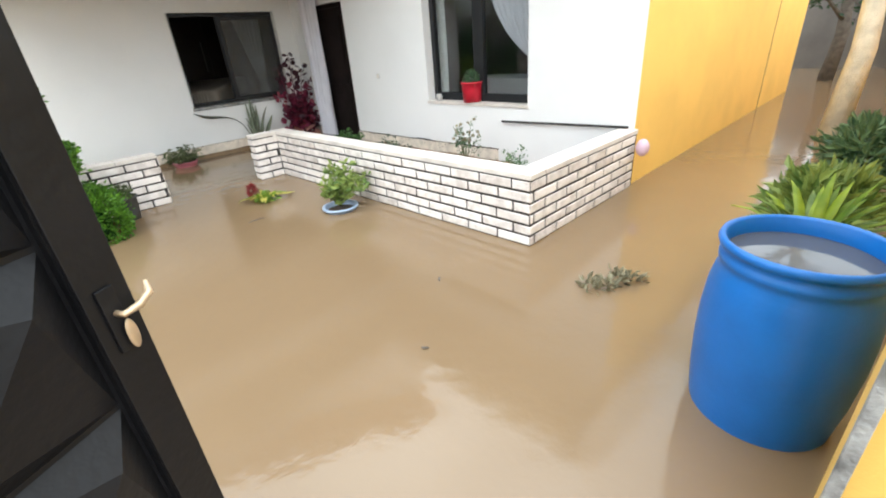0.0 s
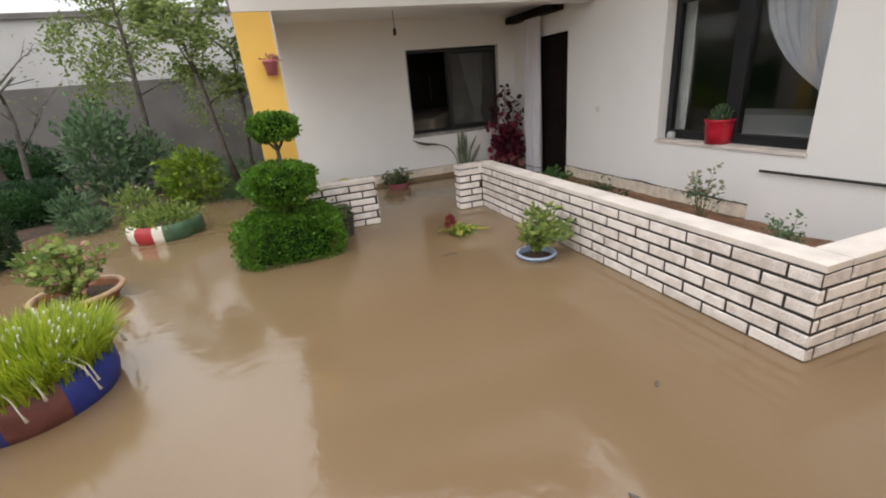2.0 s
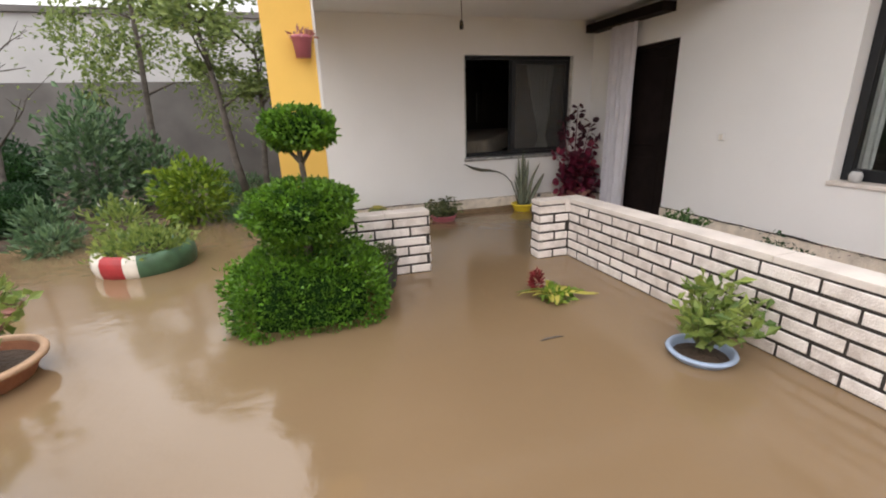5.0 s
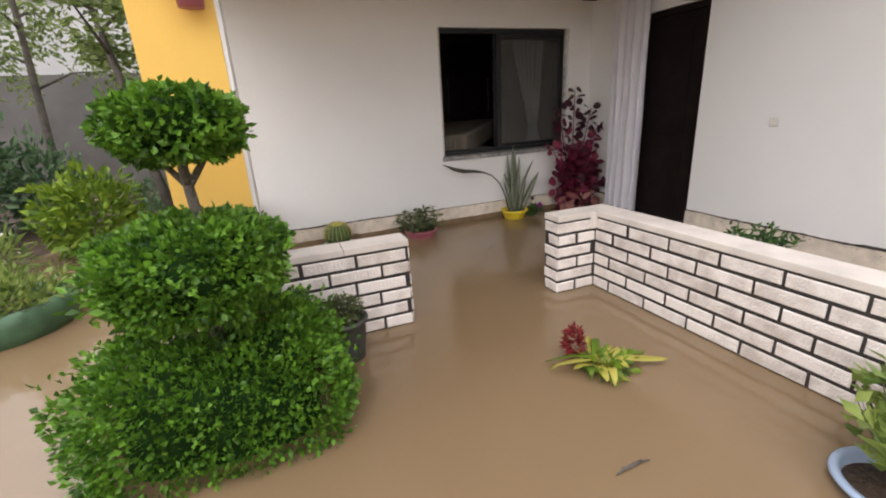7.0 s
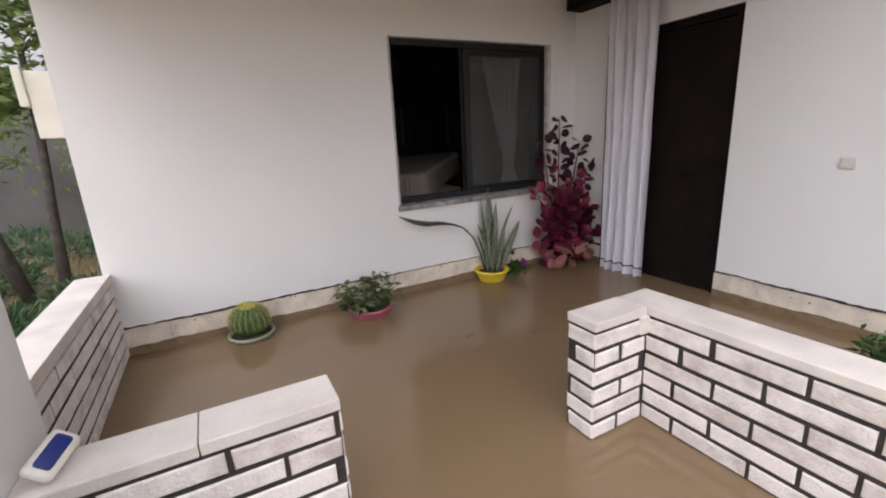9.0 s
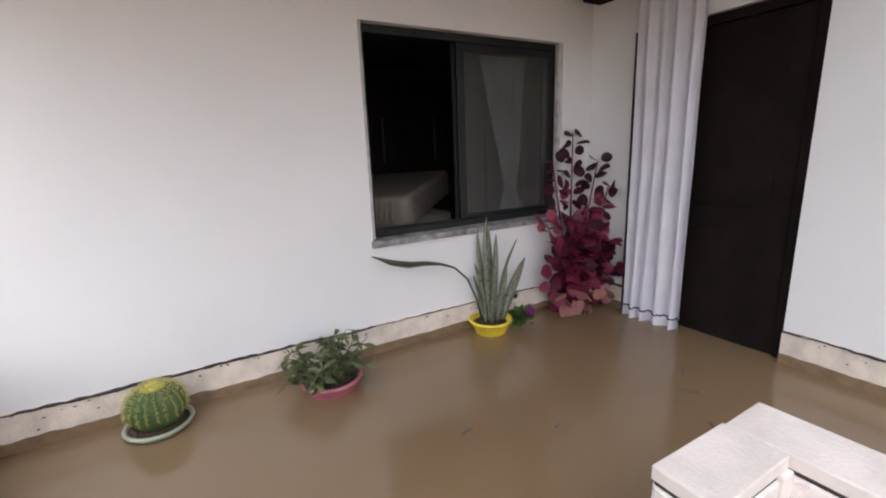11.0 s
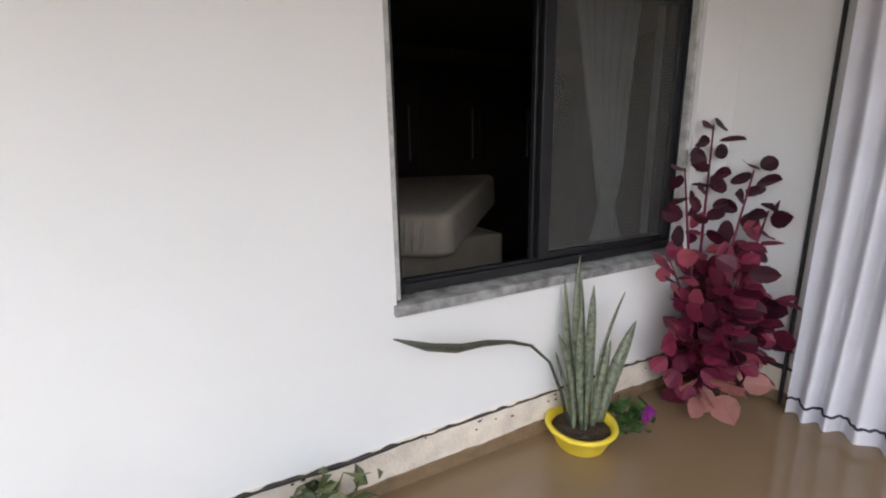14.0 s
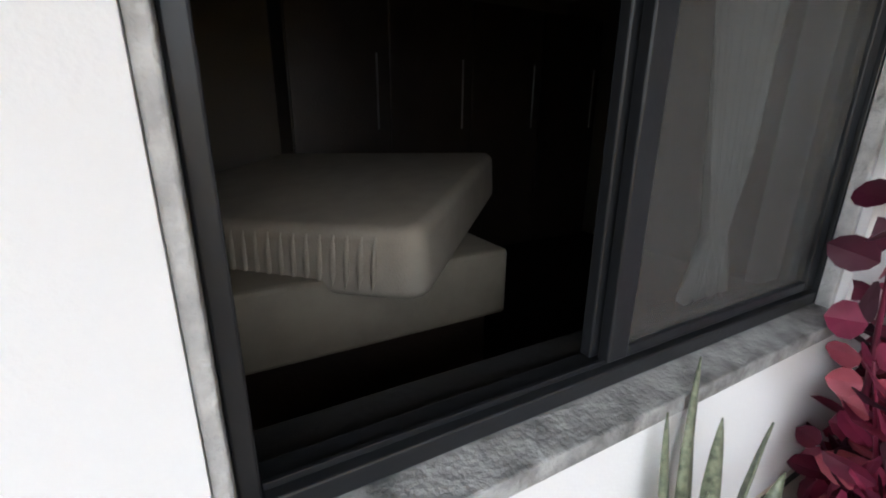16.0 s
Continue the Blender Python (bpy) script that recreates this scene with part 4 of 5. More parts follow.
def barrel_cactus():
    t = thing("barrel_cactus", (1.08, 7.835, 0), "round golden barrel cactus in a dull green bowl", "cactus")
    t.scale = (0.87, 0.87, 0.87)
    bowl(t, 0.12, 0.17, 0.10, CREAMPOT, z=-0.06, soil=0.8)
    bm = bmesh.new()
    n, m = 84, 22
    rings = []
    for j in range(m + 1):
        th = math.pi * j / m
        rings.append([bm.verts.new((0.140 * math.sin(th) * (1 + 0.09 * math.cos(21 * ph)) * math.cos(ph), 0.140 * math.sin(th) * (1 + 0.09 * math.cos(21 * ph)) * math.sin(ph),
                                    0.135 + 0.135 * math.cos(th) - 0.02 * max(0, math.cos(th)) ** 8)) for ph in (2 * math.pi * i / n for i in range(n))])
    for a, b in zip(rings, rings[1:]):
        for i in range(n):
            bm.faces.new((a[i], b[i], b[(i + 1) % n], a[(i + 1) % n]))
    part("body", bm, CACTUS, t, smooth=True)
    P, D = [], []
    for r in range(21):
        ph = 2 * math.pi * r / 21
        for k in range(14):
            th = 0.25 + k * 0.115
            c = Vector((math.sin(th) * math.cos(ph), math.sin(th) * math.sin(ph), math.cos(th)))
            for q in range(5):
                P.append((0.152 * c.x, 0.152 * c.y, 0.135 + 0.137 * c.z))
                D.append((c.x + rnd.uniform(-.8, .8), c.y + rnd.uniform(-.8, .8), c.z + rnd.uniform(-.8, .8)))
    foliage(t, "spines", P, D, 0.026, 0.003, SPINE, 3)
    part("crown_wool", core_bm((0, 0, 0.255), (0.062, 0.062, 0.018)), WOOL, t, "bright yellow woolly top", True)


barrel_cactus()

mb = thing("meter_box", (0.298, 8.30, 1.42), "stepped cream metal box fixed behind the end of the porch wall", "box")
cream = material("cream_painted_metal", (0.72, 0.69, 0.6), 0.5, vary=0.06)
bx = part("box_body", box_bm((-0.19, 0, 0), (0.0, 0.22, 0.40), 0.006), cream, mb)
part("lid", box_bm((-0.235, -0.02, 0.19), (-0.1905, 0.24, 0.42), 0.006), cream, bx)
part("bracket", box_bm((-0.02, 0.02, -0.12), (0.0, 0.05, -0.002), 0.002), BLACK, bx)
# little tub and brush on the porch wall
tub = thing("soap_dish", (0.57, 5.94, 0.556), "small white plastic dish with a blue sponge", "dish")
tub.matrix_basis = pose(0.54, 5.955, 0.585, 0, 0, 68) @ pose(0, 0, 0, 38, -14, 0)
bm = box_bm((-0.065, -0.035, 0), (0.065, 0.035, 0.03), 0.014)
part("dish", bm, PAINTWHITE, tub, smooth=True)
part("sponge", box_bm((-0.047, -0.02, 0.026), (0.047, 0.02, 0.038), 0.008), NAVY, tub, "blue sponge", True)

# ---- yard: topiary and pots ----


def topiary():
    t = thing("topiary_shrub", (0.2, 5.37, 0), "clipped box shrub in three tiers standing in the flood", "shrub")
    part("trunk", tube_bm([(0.03, 0, -0.3), (0.04, 0, 0.5), (0.07, -0.02, 0.95), (0.06, -0.02, 1.12), (0.07, -0.01, 1.22)], [0.04, 0.032, 0.020, 0.018, 0.012], 10), BARK, t, smooth=True)
    for k, tip in enumerate(((-0.08, 0.05, 1.25), (0.2, 0.02, 1.27), (0.06, -0.12, 1.26))):
        part("limb", tube_bm([(0.065, -0.02, 1.05), ((tip[0] + 0.06) / 2, tip[1] / 2, 1.14), tip], [0.016, 0.012, 0.007], 6), BARK, t, smooth=True)
    for name, c, r, n, box, sz in (("lower_tier", (0.02, 0.03, 0.07), (0.52, 0.42, 0.385), 21000, 0.52, 0.031), ("middle_tier", (0.02, -0.02, 0.73), (0.335, 0.32, 0.205), 8500, 0.8, 0.033),
                                   ("top_tier", (0.07, -0.02, 1.27), (0.225, 0.22, 0.125), 3400, 0.85, 0.034)):
        # solid core whose dark colour stands in for shade inside the tier
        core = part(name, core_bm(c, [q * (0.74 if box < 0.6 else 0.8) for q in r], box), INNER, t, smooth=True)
        p, d = box_points(n, c, r, 10, 0.05, -0.03) if box < 0.6 else crown_points(n, c, r, len(name), 0.80, box, 0.09, -0.02)
        if name == "middle_tier":                      # narrower towards its foot
            p[:, :2] *= (1 - 0.24 * np.clip((c[2] - p[:, 2]) / r[2], 0, 1))[:, None]
            for v in core.data.vertices:
                k = 1 - 0.24 * max(0, min(1, (c[2] - v.co.z) / r[2]))
                v.co.x, v.co.y = v.co.x * k, v.co.y * k
        foliage(t, "leaves", p, d, sz * 0.95, sz * 0.7, BOX, n % 17, core)
        p, d = crown_points(n // 30, c, [q * 1.05 for q in r], len(name) + 3, 0.92, box, 0.08, 0.0)
        d[:, 2] += 0.5
        foliage(t, "leaves", p, d, sz * 1.25, sz * 0.75, BOX, n % 13, core)


topiary()
gp = thing("potted_shrub", (0.79, 5.66, 0), "small round shrub in a dark grey pot against the brick wall", "plant")
bowl(gp, 0.085, 0.12, 0.29, GREYPOT, z=-0.05, soil=0.85)
p, d = crown_points(900, (0, 0, 0.27), (0.105, 0.105, 0.085), 4, 0.3, 1, 0.12)
foliage(gp, "leaves", p, d, 0.028, 0.014, JADE, 3)

wp = thing("potted_plant", (2.27, 3.98, 0), "leafy pale green plant in a bluish white bowl, afloat", "plant")
bowl(wp, 0.12, 0.16, 0.11, WHITEPOT, z=-0.065, soil=0.6, roll=0.018)
sp = stems(wp, 44, 0.25, 0.46, 31, lean=(0.10, 0.0))
p, d = along(sp, 10, 32, 0.25, 0.014)
foliage(wp, "leaves", p, d, 0.085, 0.042, POTGREEN, 33)


def tyre_planter(name, at, r, h, paints, label, turn=0):
    """A painted car tyre turned into a planter, one piece a colour."""
    t = thing(name, at, label, "planter", turn=turn)
    prof = [(r * 0.72, -0.06), (r * 0.94, -0.03), (r, h * 0.3), (r * 1.0, h * 0.65), (r * 0.95, h * 0.92), (r * 0.86, h), (r * 0.78, h * 0.94), (r * 0.74, h * 0.6)]
    n = 48
    for k, (a0, a1, mat) in enumerate(paints):
        bm = bmesh.new()
        i0, i1 = round(a0 / 360 * n), round(a1 / 360 * n)
        cols = [[bm.verts.new((q * math.cos(2 * math.pi * i / n), q * math.sin(2 * math.pi * i / n), z)) for q, z in prof] for i in range(i0, i1 + 1)]
        for a, b in zip(cols, cols[1:]):
            for j in range(len(prof) - 1):
                bm.faces.new((a[j], b[j], b[j + 1], a[j + 1]))
        part("tyre_segment", bm, mat, t, "painted tyre segment", True)
    part("soil", lathe_bm([(0.0, h * 0.75), (r * 0.5, h * 0.72), (r * 0.77, h * 0.62)], 24, 0.02), SOIL, t, "dark wet soil", True)
    return t


def blades(t, n, r, h, seed, mat, w=0.009, z0=0.12, droop=0.5):
    g = np.random.default_rng(seed)
    tufts = [([], []) for _ in range(16)]
    for k in range(n):
        a, s = g.uniform(0, 6.28), r * math.sqrt(g.random())
        me_pts, me_faces = tufts[int(a / 6.2801 * 8) + (8 if s > 0.62 * r else 0)]
        out = (0.25 + 0.75 * s / r) * g.uniform(0.3, 1.0)
        L = h * g.uniform(0.6, 1.1)
        base = np.array((s * math.cos(a), s * math.sin(a), z0))
        da = a + g.normal() * 0.6
        for j, f in enumerate((0, 0.35, 0.7, 1)):
            c = base + np.array((math.cos(da), math.sin(da), 0)) * L * droop * out * f ** 1.7 + np.array((0, 0, 1)) * L * (f - 0.35 * out * f ** 2.6)
            ww = w * (1, 0.9, 0.6, 0.05)[j] / 2
            sd = np.array((-math.sin(da + 0.6), math.cos(da + 0.6), 0))
            me_pts += [tuple(c - sd * ww), tuple(c + sd * ww)]
        o = len(me_pts) - 8
        me_faces += [(o + 2 * j, o + 2 * j + 1, o + 2 * j + 3, o + 2 * j + 2) for j in range(3)]
    for me_pts, me_faces in tufts:
        me = bpy.data.meshes.new("grass_tuft")
        me.from_pydata(me_pts, [], me_faces)
        mesh_part("grass_tuft", me, mat, t)


bt = tyre_planter("grass_planter", (-1.27, 3.58, 0), 0.42, 0.23, ((0, 60, NAVY), (60, 150, NAVY), (150, 215, NAVY), (215, 255, RUST), (255, 278, NAVY), (278, 312, RUST), (312, 360, NAVY)),
                  "bright grass-like plant with drooping white flowers in a blue painted tyre")
blades(bt, 3800, 0.40, 0.37, 5, GRASS, 0.012, 0.13, 0.65)


def lily_flowers():
    g = random.Random(12)
    for k in range(120):
        a, s = g.uniform(0, 6.28), 0.40 * math.sqrt(g.random())
        c, n = math.cos(a), math.sin(a)
        z = g.uniform(0.34, 0.47) - 0.3 * max(0, s - 0.25)
        part("flower", tube_bm([(s * c, s * n, z - 0.035), (s * c * 1.03, s * n * 1.03, z - 0.012), (s * c * 1.05, s * n * 1.05, z)], [0.0025, 0.007, 0.003], 6), WHITEFLOWER, bt, "white flower bud", True)
    for k in range(40):                               # spent flowers that hang over the rim on pale stalks
        a, low = g.uniform(0, 6.28), g.uniform(0.08, 0.22)
        c, n, w = math.cos(a), math.sin(a), g.uniform(-0.05, 0.05)
        pts = [(0.30 * c, 0.30 * n, 0.27), (0.39 * c, 0.39 * n, 0.31), (0.455 * c - w * n, 0.455 * n + w * c, 0.26), (0.475 * c - 1.4 * w * n, 0.475 * n + 1.4 * w * c, low + 0.035), (0.48 * c - 1.6 * w * n, 0.48 * n + 1.6 * w * c, low)]
        part("drooping_flower", tube_bm(pts, [0.002, 0.002, 0.0025, 0.004, 0.009], 6), WHITEFLOWER, bt, "white tubular flower hanging over the rim", True)


lily_flowers()

tp = thing("potted_plant", (-1.56, 5.04, 0), "leggy begonia in a wide terracotta bowl", "plant")
bowl(tp, 0.23, 0.315, 0.19, TERRA, TERRA_RIM, z=-0.06, soil=0.65, roll=0.02)
sp = stems(tp, 30, 0.33, 0.66, 41, RUST, 0.005)
p, d = along(sp, 11, 42, 0.3, 0.02)
foliage(tp, "leaves", p, d, 0.075, 0.06, POTGREEN, 43)
p, d = along(sp, 2, 44, 0.35, 0.03)
foliage(tp, "dead_leaves", p, d, 0.06, 0.04, ROSE, 44, label="withered brown leaves")

tt = tyre_planter("succulent_planter", (-1.33, 7.10, 0), 0.44, 0.20, ((0, 75, PAINTGREEN), (75, 180, PAINTGREEN), (180, 232, PAINTWHITE), (232, 262, PAINTRED), (262, 278, PAINTWHITE), (278, 360, PAINTGREEN)),
                  "low pale green succulents in a tyre painted white, red and green")
p, d = crown_points(1500, (0, 0, 0.17), (0.44, 0.42, 0.20), 4, 0.3, 1, 0.15, 0.13)
d[:, 2] += 0.6
foliage(tt, "leaves", p, d, 0.07, 0.035, POTGREEN, 3)

# floating debris
fl = thing("uprooted_plant", (1.93, 4.96, 0.0), "uprooted plant with yellow-green blades and a crimson plume afloat", "plant")
g = random.Random(8)
for k in range(15):
    a = -0.4 + 5.6 * k / 14 + g.uniform(-0.2, 0.2)
    L = g.uniform(0.15, 0.34)
    pts = [(L * f * math.cos(a) + 0.03 * math.sin(3 * f + k), L * 0.8 * f * math.sin(a), 0.012 + 0.05 * math.sin(f * 2.6) * g.uniform(0.4, 1.2)) for f in (0, 0.3, 0.6, 0.85, 1)]
    ob = part("blade", ribbon_bm(pts, [0.024, 0.042, 0.04, 0.026, 0.003], (-math.sin(a), math.cos(a), 0.2)), LIMEGREEN if k % 3 == 1 else FLOATYELLOW, fl, smooth=True)
    solid(ob, 0.002)
p, d = crown_points(200, (-0.06, 0.15, 0.085), (0.045, 0.045, 0.085), 4, 0.2)
d += np.array((-0.5, 0, 0.5))
foliage(fl, "plume", p, d, 0.045, 0.015, CRIMSON, 6, label="crimson flower plume")
p, d = crown_points(120, (0.02, -0.02, 0.03), (0.12, 0.10, 0.035), 5, 0.2)
foliage(fl, "leaves", p, d, 0.06, 0.025, LIMEGREEN, 7)
dr = thing("drift_clump", (2.53, 1.31, 0.0), "clump of silvery green leaves drifting on the flood", "debris", turn=-28)
for k, (x, y) in enumerate(((-0.15, 0.01), (-0.04, -0.02), (0.05, 0.02), (0.15, 0.0))):
    p, d = crown_points(60, (x, y, 0.01), (0.06, 0.06, 0.04), 4 + k, 0.15, 1, 0.3, 0.0)
    d[:, 2] += 0.4
    foliage(dr, "rosette", p, d, 0.06, 0.026, SILVER, 7 + k)
g = random.Random(31)
for k, (x, y, l) in enumerate(((1.60, 4.42, 0.16), (2.36, 6.95, 0.07), (3.35, 6.35, 0.08), (3.55, 6.6, 0.09), (3.72, 6.72, 0.07), (2.75, 6.75, 0.04), (1.9, 2.2, 0.05), (1.35, 1.75, 0.04))):
    tw = thing("floating_leaf", (x, y, 0.002), "small dark dead leaf on muddy water", "debris", "dead leaves on the water", turn=g.uniform(0, 180))
    ob = part("leaf", ribbon_bm([(-l / 2, 0, 0), (-l / 4, 0.006, 0.004), (l / 4, 0.004, 0.005), (l / 2, -0.004, 0.002)], [0.004, 0.014, 0.013, 0.003], (0, 1, 0)), BARK, tw)
    solid(ob, 0.003)

# raised bed between brick wall and house
bm = bmesh.new()
bmesh.ops.create_grid(bm, x_segments=24, y_segments=50, size=1)
for v in bm.verts:
    x, y = 3.61 + 0.73 * v.co.x, 3.96 + 1.75 * v.co.y
    v.co = Vector((x, y, 0.05 + 0.04 * noise.noise((x * 3, y * 3, 0)) - (0.10 if y > 5.3 else 0) * (y - 5.3) / 0.4))
structure("bed_soil", bm, material("red_brown_soil", (0.16, 0.085, 0.05), 0.9, vary=0.4, scale=5, fine=40, bump=1.0, depth=0.02), label="reddish brown soil of the raised bed", category="soil")
for k, (x, y, r, h, mat, n, ll) in enumerate(((3.10, 5.15, 0.27, 0.56, LIMEDARK, 2200, 0.05), (3.85, 3.72, 0.17, 0.62, OLIVE, 130, 0.05), (3.40, 2.68, 0.14, 0.50, OLIVE, 380, 0.04), (3.32, 4.35, 0.20, 0.46, BUSH, 300, 0.045))):
    t = thing("bed_plant", (x, y, 0.05), "low grey-green bedding plant in the raised bed", "plant", "bedding plants")
    sp = stems(t, 14, r, h, 60 + k, r=0.004, z0=0.0)
    p, d = along(sp, n // 14, 70 + k, 0.45, 0.03)
    foliage(t, "leaves", p, d, ll, ll * 0.45, mat, 80 + k)
    if k == 1:
        p, d = along(sp, 3, 75, 0.9, 0.02)
        foliage(t, "flowers", p, d, 0.05, 0.05, SILVER, 76, label="pale dried flower heads")
bl = thing("pink_ball", (4.34, 1.93, 0.40), "pale pink plastic ball wedged at the wall corner", "ball")
part("ball", core_bm((0, 0, 0), (0.06, 0.06, 0.08), 1, 4), material("pale_pink_plastic", (0.62, 0.45, 0.55), 0.5), bl, smooth=True)
rp = thing("flower_pot", E_BASE @ Vector((0.075, 2.06, VZ0 + 0.03)), "red plastic flower pot with a small green plant on the sill", "plant")
bowl(rp, 0.112, 0.13, 0.235, RED, z=0.0, soil=0.8)
p, d = crown_points(200, (0, 0, 0.235), (0.09, 0.09, 0.10), 4, 0.2, 1, 0.2, 0.18)
d[:, 2] += 0.8
foliage(rp, "leaves", p, d, 0.07, 0.018, OLIVE, 7)
cup = thing("jar", E_BASE @ Vector((0.06, 2.62, VZ0 + 0.03)), "small pale jar on the window sill", "jar")
part("body", lathe_bm([(0.0, 0), (0.04, 0), (0.045, 0.05), (0.03, 0.08), (0.0, 0.082)], 18), PALE, cup, smooth=True)

wpot = thing("hanging_pot", (0.36, 5.80, 1.74), "small pink flower pot fixed to the yellow pillar", "plant")
part("pot", lathe_bm([(0.0, 0), (0.05, 0), (0.066, 0.115), (0.074, 0.118), (0.074, 0.14), (0.066, 0.142), (0.055, 0.1)], 24), PINKPOT, wpot, smooth=True)
part("hook", tube_bm([(0, 0.05, 0.10), (0, 0.075, 0.12)], 0.006), BLACK, wpot)
p, d = crown_points(60, (0, 0, 0.14), (0.09, 0.07, 0.03), 4, 0.2)
foliage(wpot, "dry_leaves", p, d, 0.05, 0.02, ROSE, 7)

# ---- gateway: barrel, gate leaf, post, planter behind ----


def barrel():
    t = thing("water_barrel", (2.0, 0.44, 0), "blue plastic barrel brim full of water", "barrel")
    part("body", lathe_bm([(0.0, -0.12), (0.21, -0.12), (0.232, -0.09), (0.240, 0.0), (0.258, 0.16), (0.266, 0.30), (0.266, 0.42), (0.258, 0.54), (0.246, 0.60), (0.236, 0.625), (0.236, 0.645), (0.244, 0.652),
                              (0.244, 0.672), (0.236, 0.678), (0.236, 0.70), (0.250, 0.706), (0.255, 0.72), (0.250, 0.735), (0.238, 0.737), (0.230, 0.728), (0.226, 0.66), (0.24, 0.5)], 64), BLUE, t, smooth=True)
    part("water_surface", lathe_bm([(0.0, 0.672), (0.12, 0.672), (0.227, 0.671)], 40), WATER_CLEAR, t, "still clear water")


WATER_CLEAR = material("barrel_water", (0.075, 0.08, 0.095), 0.02, vary=0.05, bump=0.02)
barrel()


def gate_leaf():
    hinge, free = Vector((-0.60, 0.36)), Vector((0.245, 0.85))
    d = free - hinge
    t = thing("gate", (hinge.x, hinge.y, 0), "open black steel gate leaf with raised pressed panels", "gate", turn=math.degrees(math.atan2(d.y, d.x)))
    W = d.length
    part("sheet", box_bm((0.0, 0.004, 0.02), (W - 0.02, 0.010, 2.0), 0.001), GATE, t)
    for lo, hi in (((W - 0.045, -0.008, 0.0), (W - 0.008, 0.026, 2.03)), ((0, -0.008, 0.0), (0.04, 0.026, 2.03)), ((0.04, -0.006, 1.99), (W - 0.045, 0.024, 2.03)), ((0.04, -0.006, 0.0), (W - 0.045, 0.024, 0.04))):
        bar("frame_tube", lo, hi, GATE, t, bevel=0.004)
    bar("stop_strip", (W - 0.0455, -0.012, 0.0), (W, -0.0085, 2.03), GATE, t, bevel=0.001)
    for i in range(5):                                   # pressed pyramids, each with a slanting ridge
        for j in range(11):
            cx, cz = W - 0.135 - i * 0.178, 0.12 + j * 0.182
            bm = bmesh.new()
            base = [bm.verts.new((cx + a, 0.0035, cz + b)) for a, b in ((-0.086, -0.088), (0.086, -0.088), (0.086, 0.088), (-0.086, 0.088))]
            tip = [bm.verts.new((cx - 0.045, -0.028, cz - 0.05)), bm.verts.new((cx + 0.045, -0.028, cz + 0.05))]
            for f in ((base[0], base[1], tip[0]), (base[1], tip[1], tip[0]), (base[1], base[2], tip[1]), (base[2], base[3], tip[1]), (base[3], tip[0], tip[1]), (base[3], base[0], tip[0])):
                bm.faces.new(f)
            part("pressed_panel", bm, GATE, t)
    lk = part("lock_plate", box_bm((W - 0.034, -0.016, 1.18), (W - 0.016, -0.0125, 1.25), 0.001), GATE, t)
    part("handle", tube_bm([(W - 0.024, -0.016, 1.222), (W - 0.024, -0.026, 1.222), (W - 0.008, -0.028, 1.223), (W + 0.008, -0.025, 1.228), (W + 0.011, -0.022, 1.240)], [0.0034, 0.0034, 0.004, 0.004, 0.002], 8), BRASS, lk, "pale worn lever handle", True)
    part("key_tag", core_bm((W - 0.020, -0.020, 1.196), (0.006, 0.002, 0.017)), BRASS, lk, "pale dangling key", True)


gate_leaf()
post = structure("gate_post", box_bm((1.32, -0.16, -0.4), (1.615, 0.205, 2.1), 0.006), YELLOW, label="yellow rendered gate post", category="post")
part("edge_strip", box_bm((1.296, 0.195, -0.35), (1.318, 0.225, 2.1), 0.003), STONE, post, "rough grey steel edge")
structure("gate_post_west", box_bm((-0.95, -0.16, -0.4), (-0.625, 0.33, 2.1), 0.006), YELLOW, label="yellow rendered gate post", category="post")

bp = thing("potted_plant", (2.98, 0.50, 0), "spiky bright green plant in a blue plastic tub", "plant")
bowl(bp, 0.17, 0.22, 0.40, BLUE, z=-0.1, soil=0.9)
g = random.Random(17)
for k in range(46):
    a = g.uniform(0, 6.28)
    L, out = g.uniform(0.28, 0.55), g.uniform(0.35, 1.0)
    pts = [(0.05 * math.cos(a) + L * 0.8 * out * f ** 1.2 * math.cos(a), 0.05 * math.sin(a) + L * 0.8 * out * f ** 1.2 * math.sin(a), 0.26 + L * (f - 0.62 * out * f * f)) for f in (0, 0.25, 0.5, 0.75, 1)]
    pts = [(x, max(y, -0.40), z) for x, y, z in pts]
    ob = part("blade", ribbon_bm(pts, [0.03, 0.05, 0.05, 0.035, 0.004], (-math.sin(a), math.cos(a), 0)), (LIMEGREEN, GRASS, POTGREEN)[k % 3], bp, smooth=True)
    solid(ob, 0.002)
sh = thing("low_plants", (4.1, 0.55, 0), "tangle of bright leafy plants along the street wall", "plants")
p, d = crown_points(1600, (0.2, 0, 0.1), (0.8, 0.30, 0.22), 14, 0.3, 1, 0.25, 0.0)
foliage(sh, "leaves", p, d, 0.15, 0.05, POTGREEN, 7)
sh2 = thing("low_plants", (6.0, 0.45, 0), "tangle of leafy plants along the street wall", "plants")
p, d = crown_points(1500, (0.2, 0, 0.1), (0.9, 0.28, 0.28), 24, 0.3, 1, 0.25, 0.0)
foliage(sh2, "leaves", p, d, 0.16, 0.05, OLIVE, 7)

# ---- trees and shrubs ----


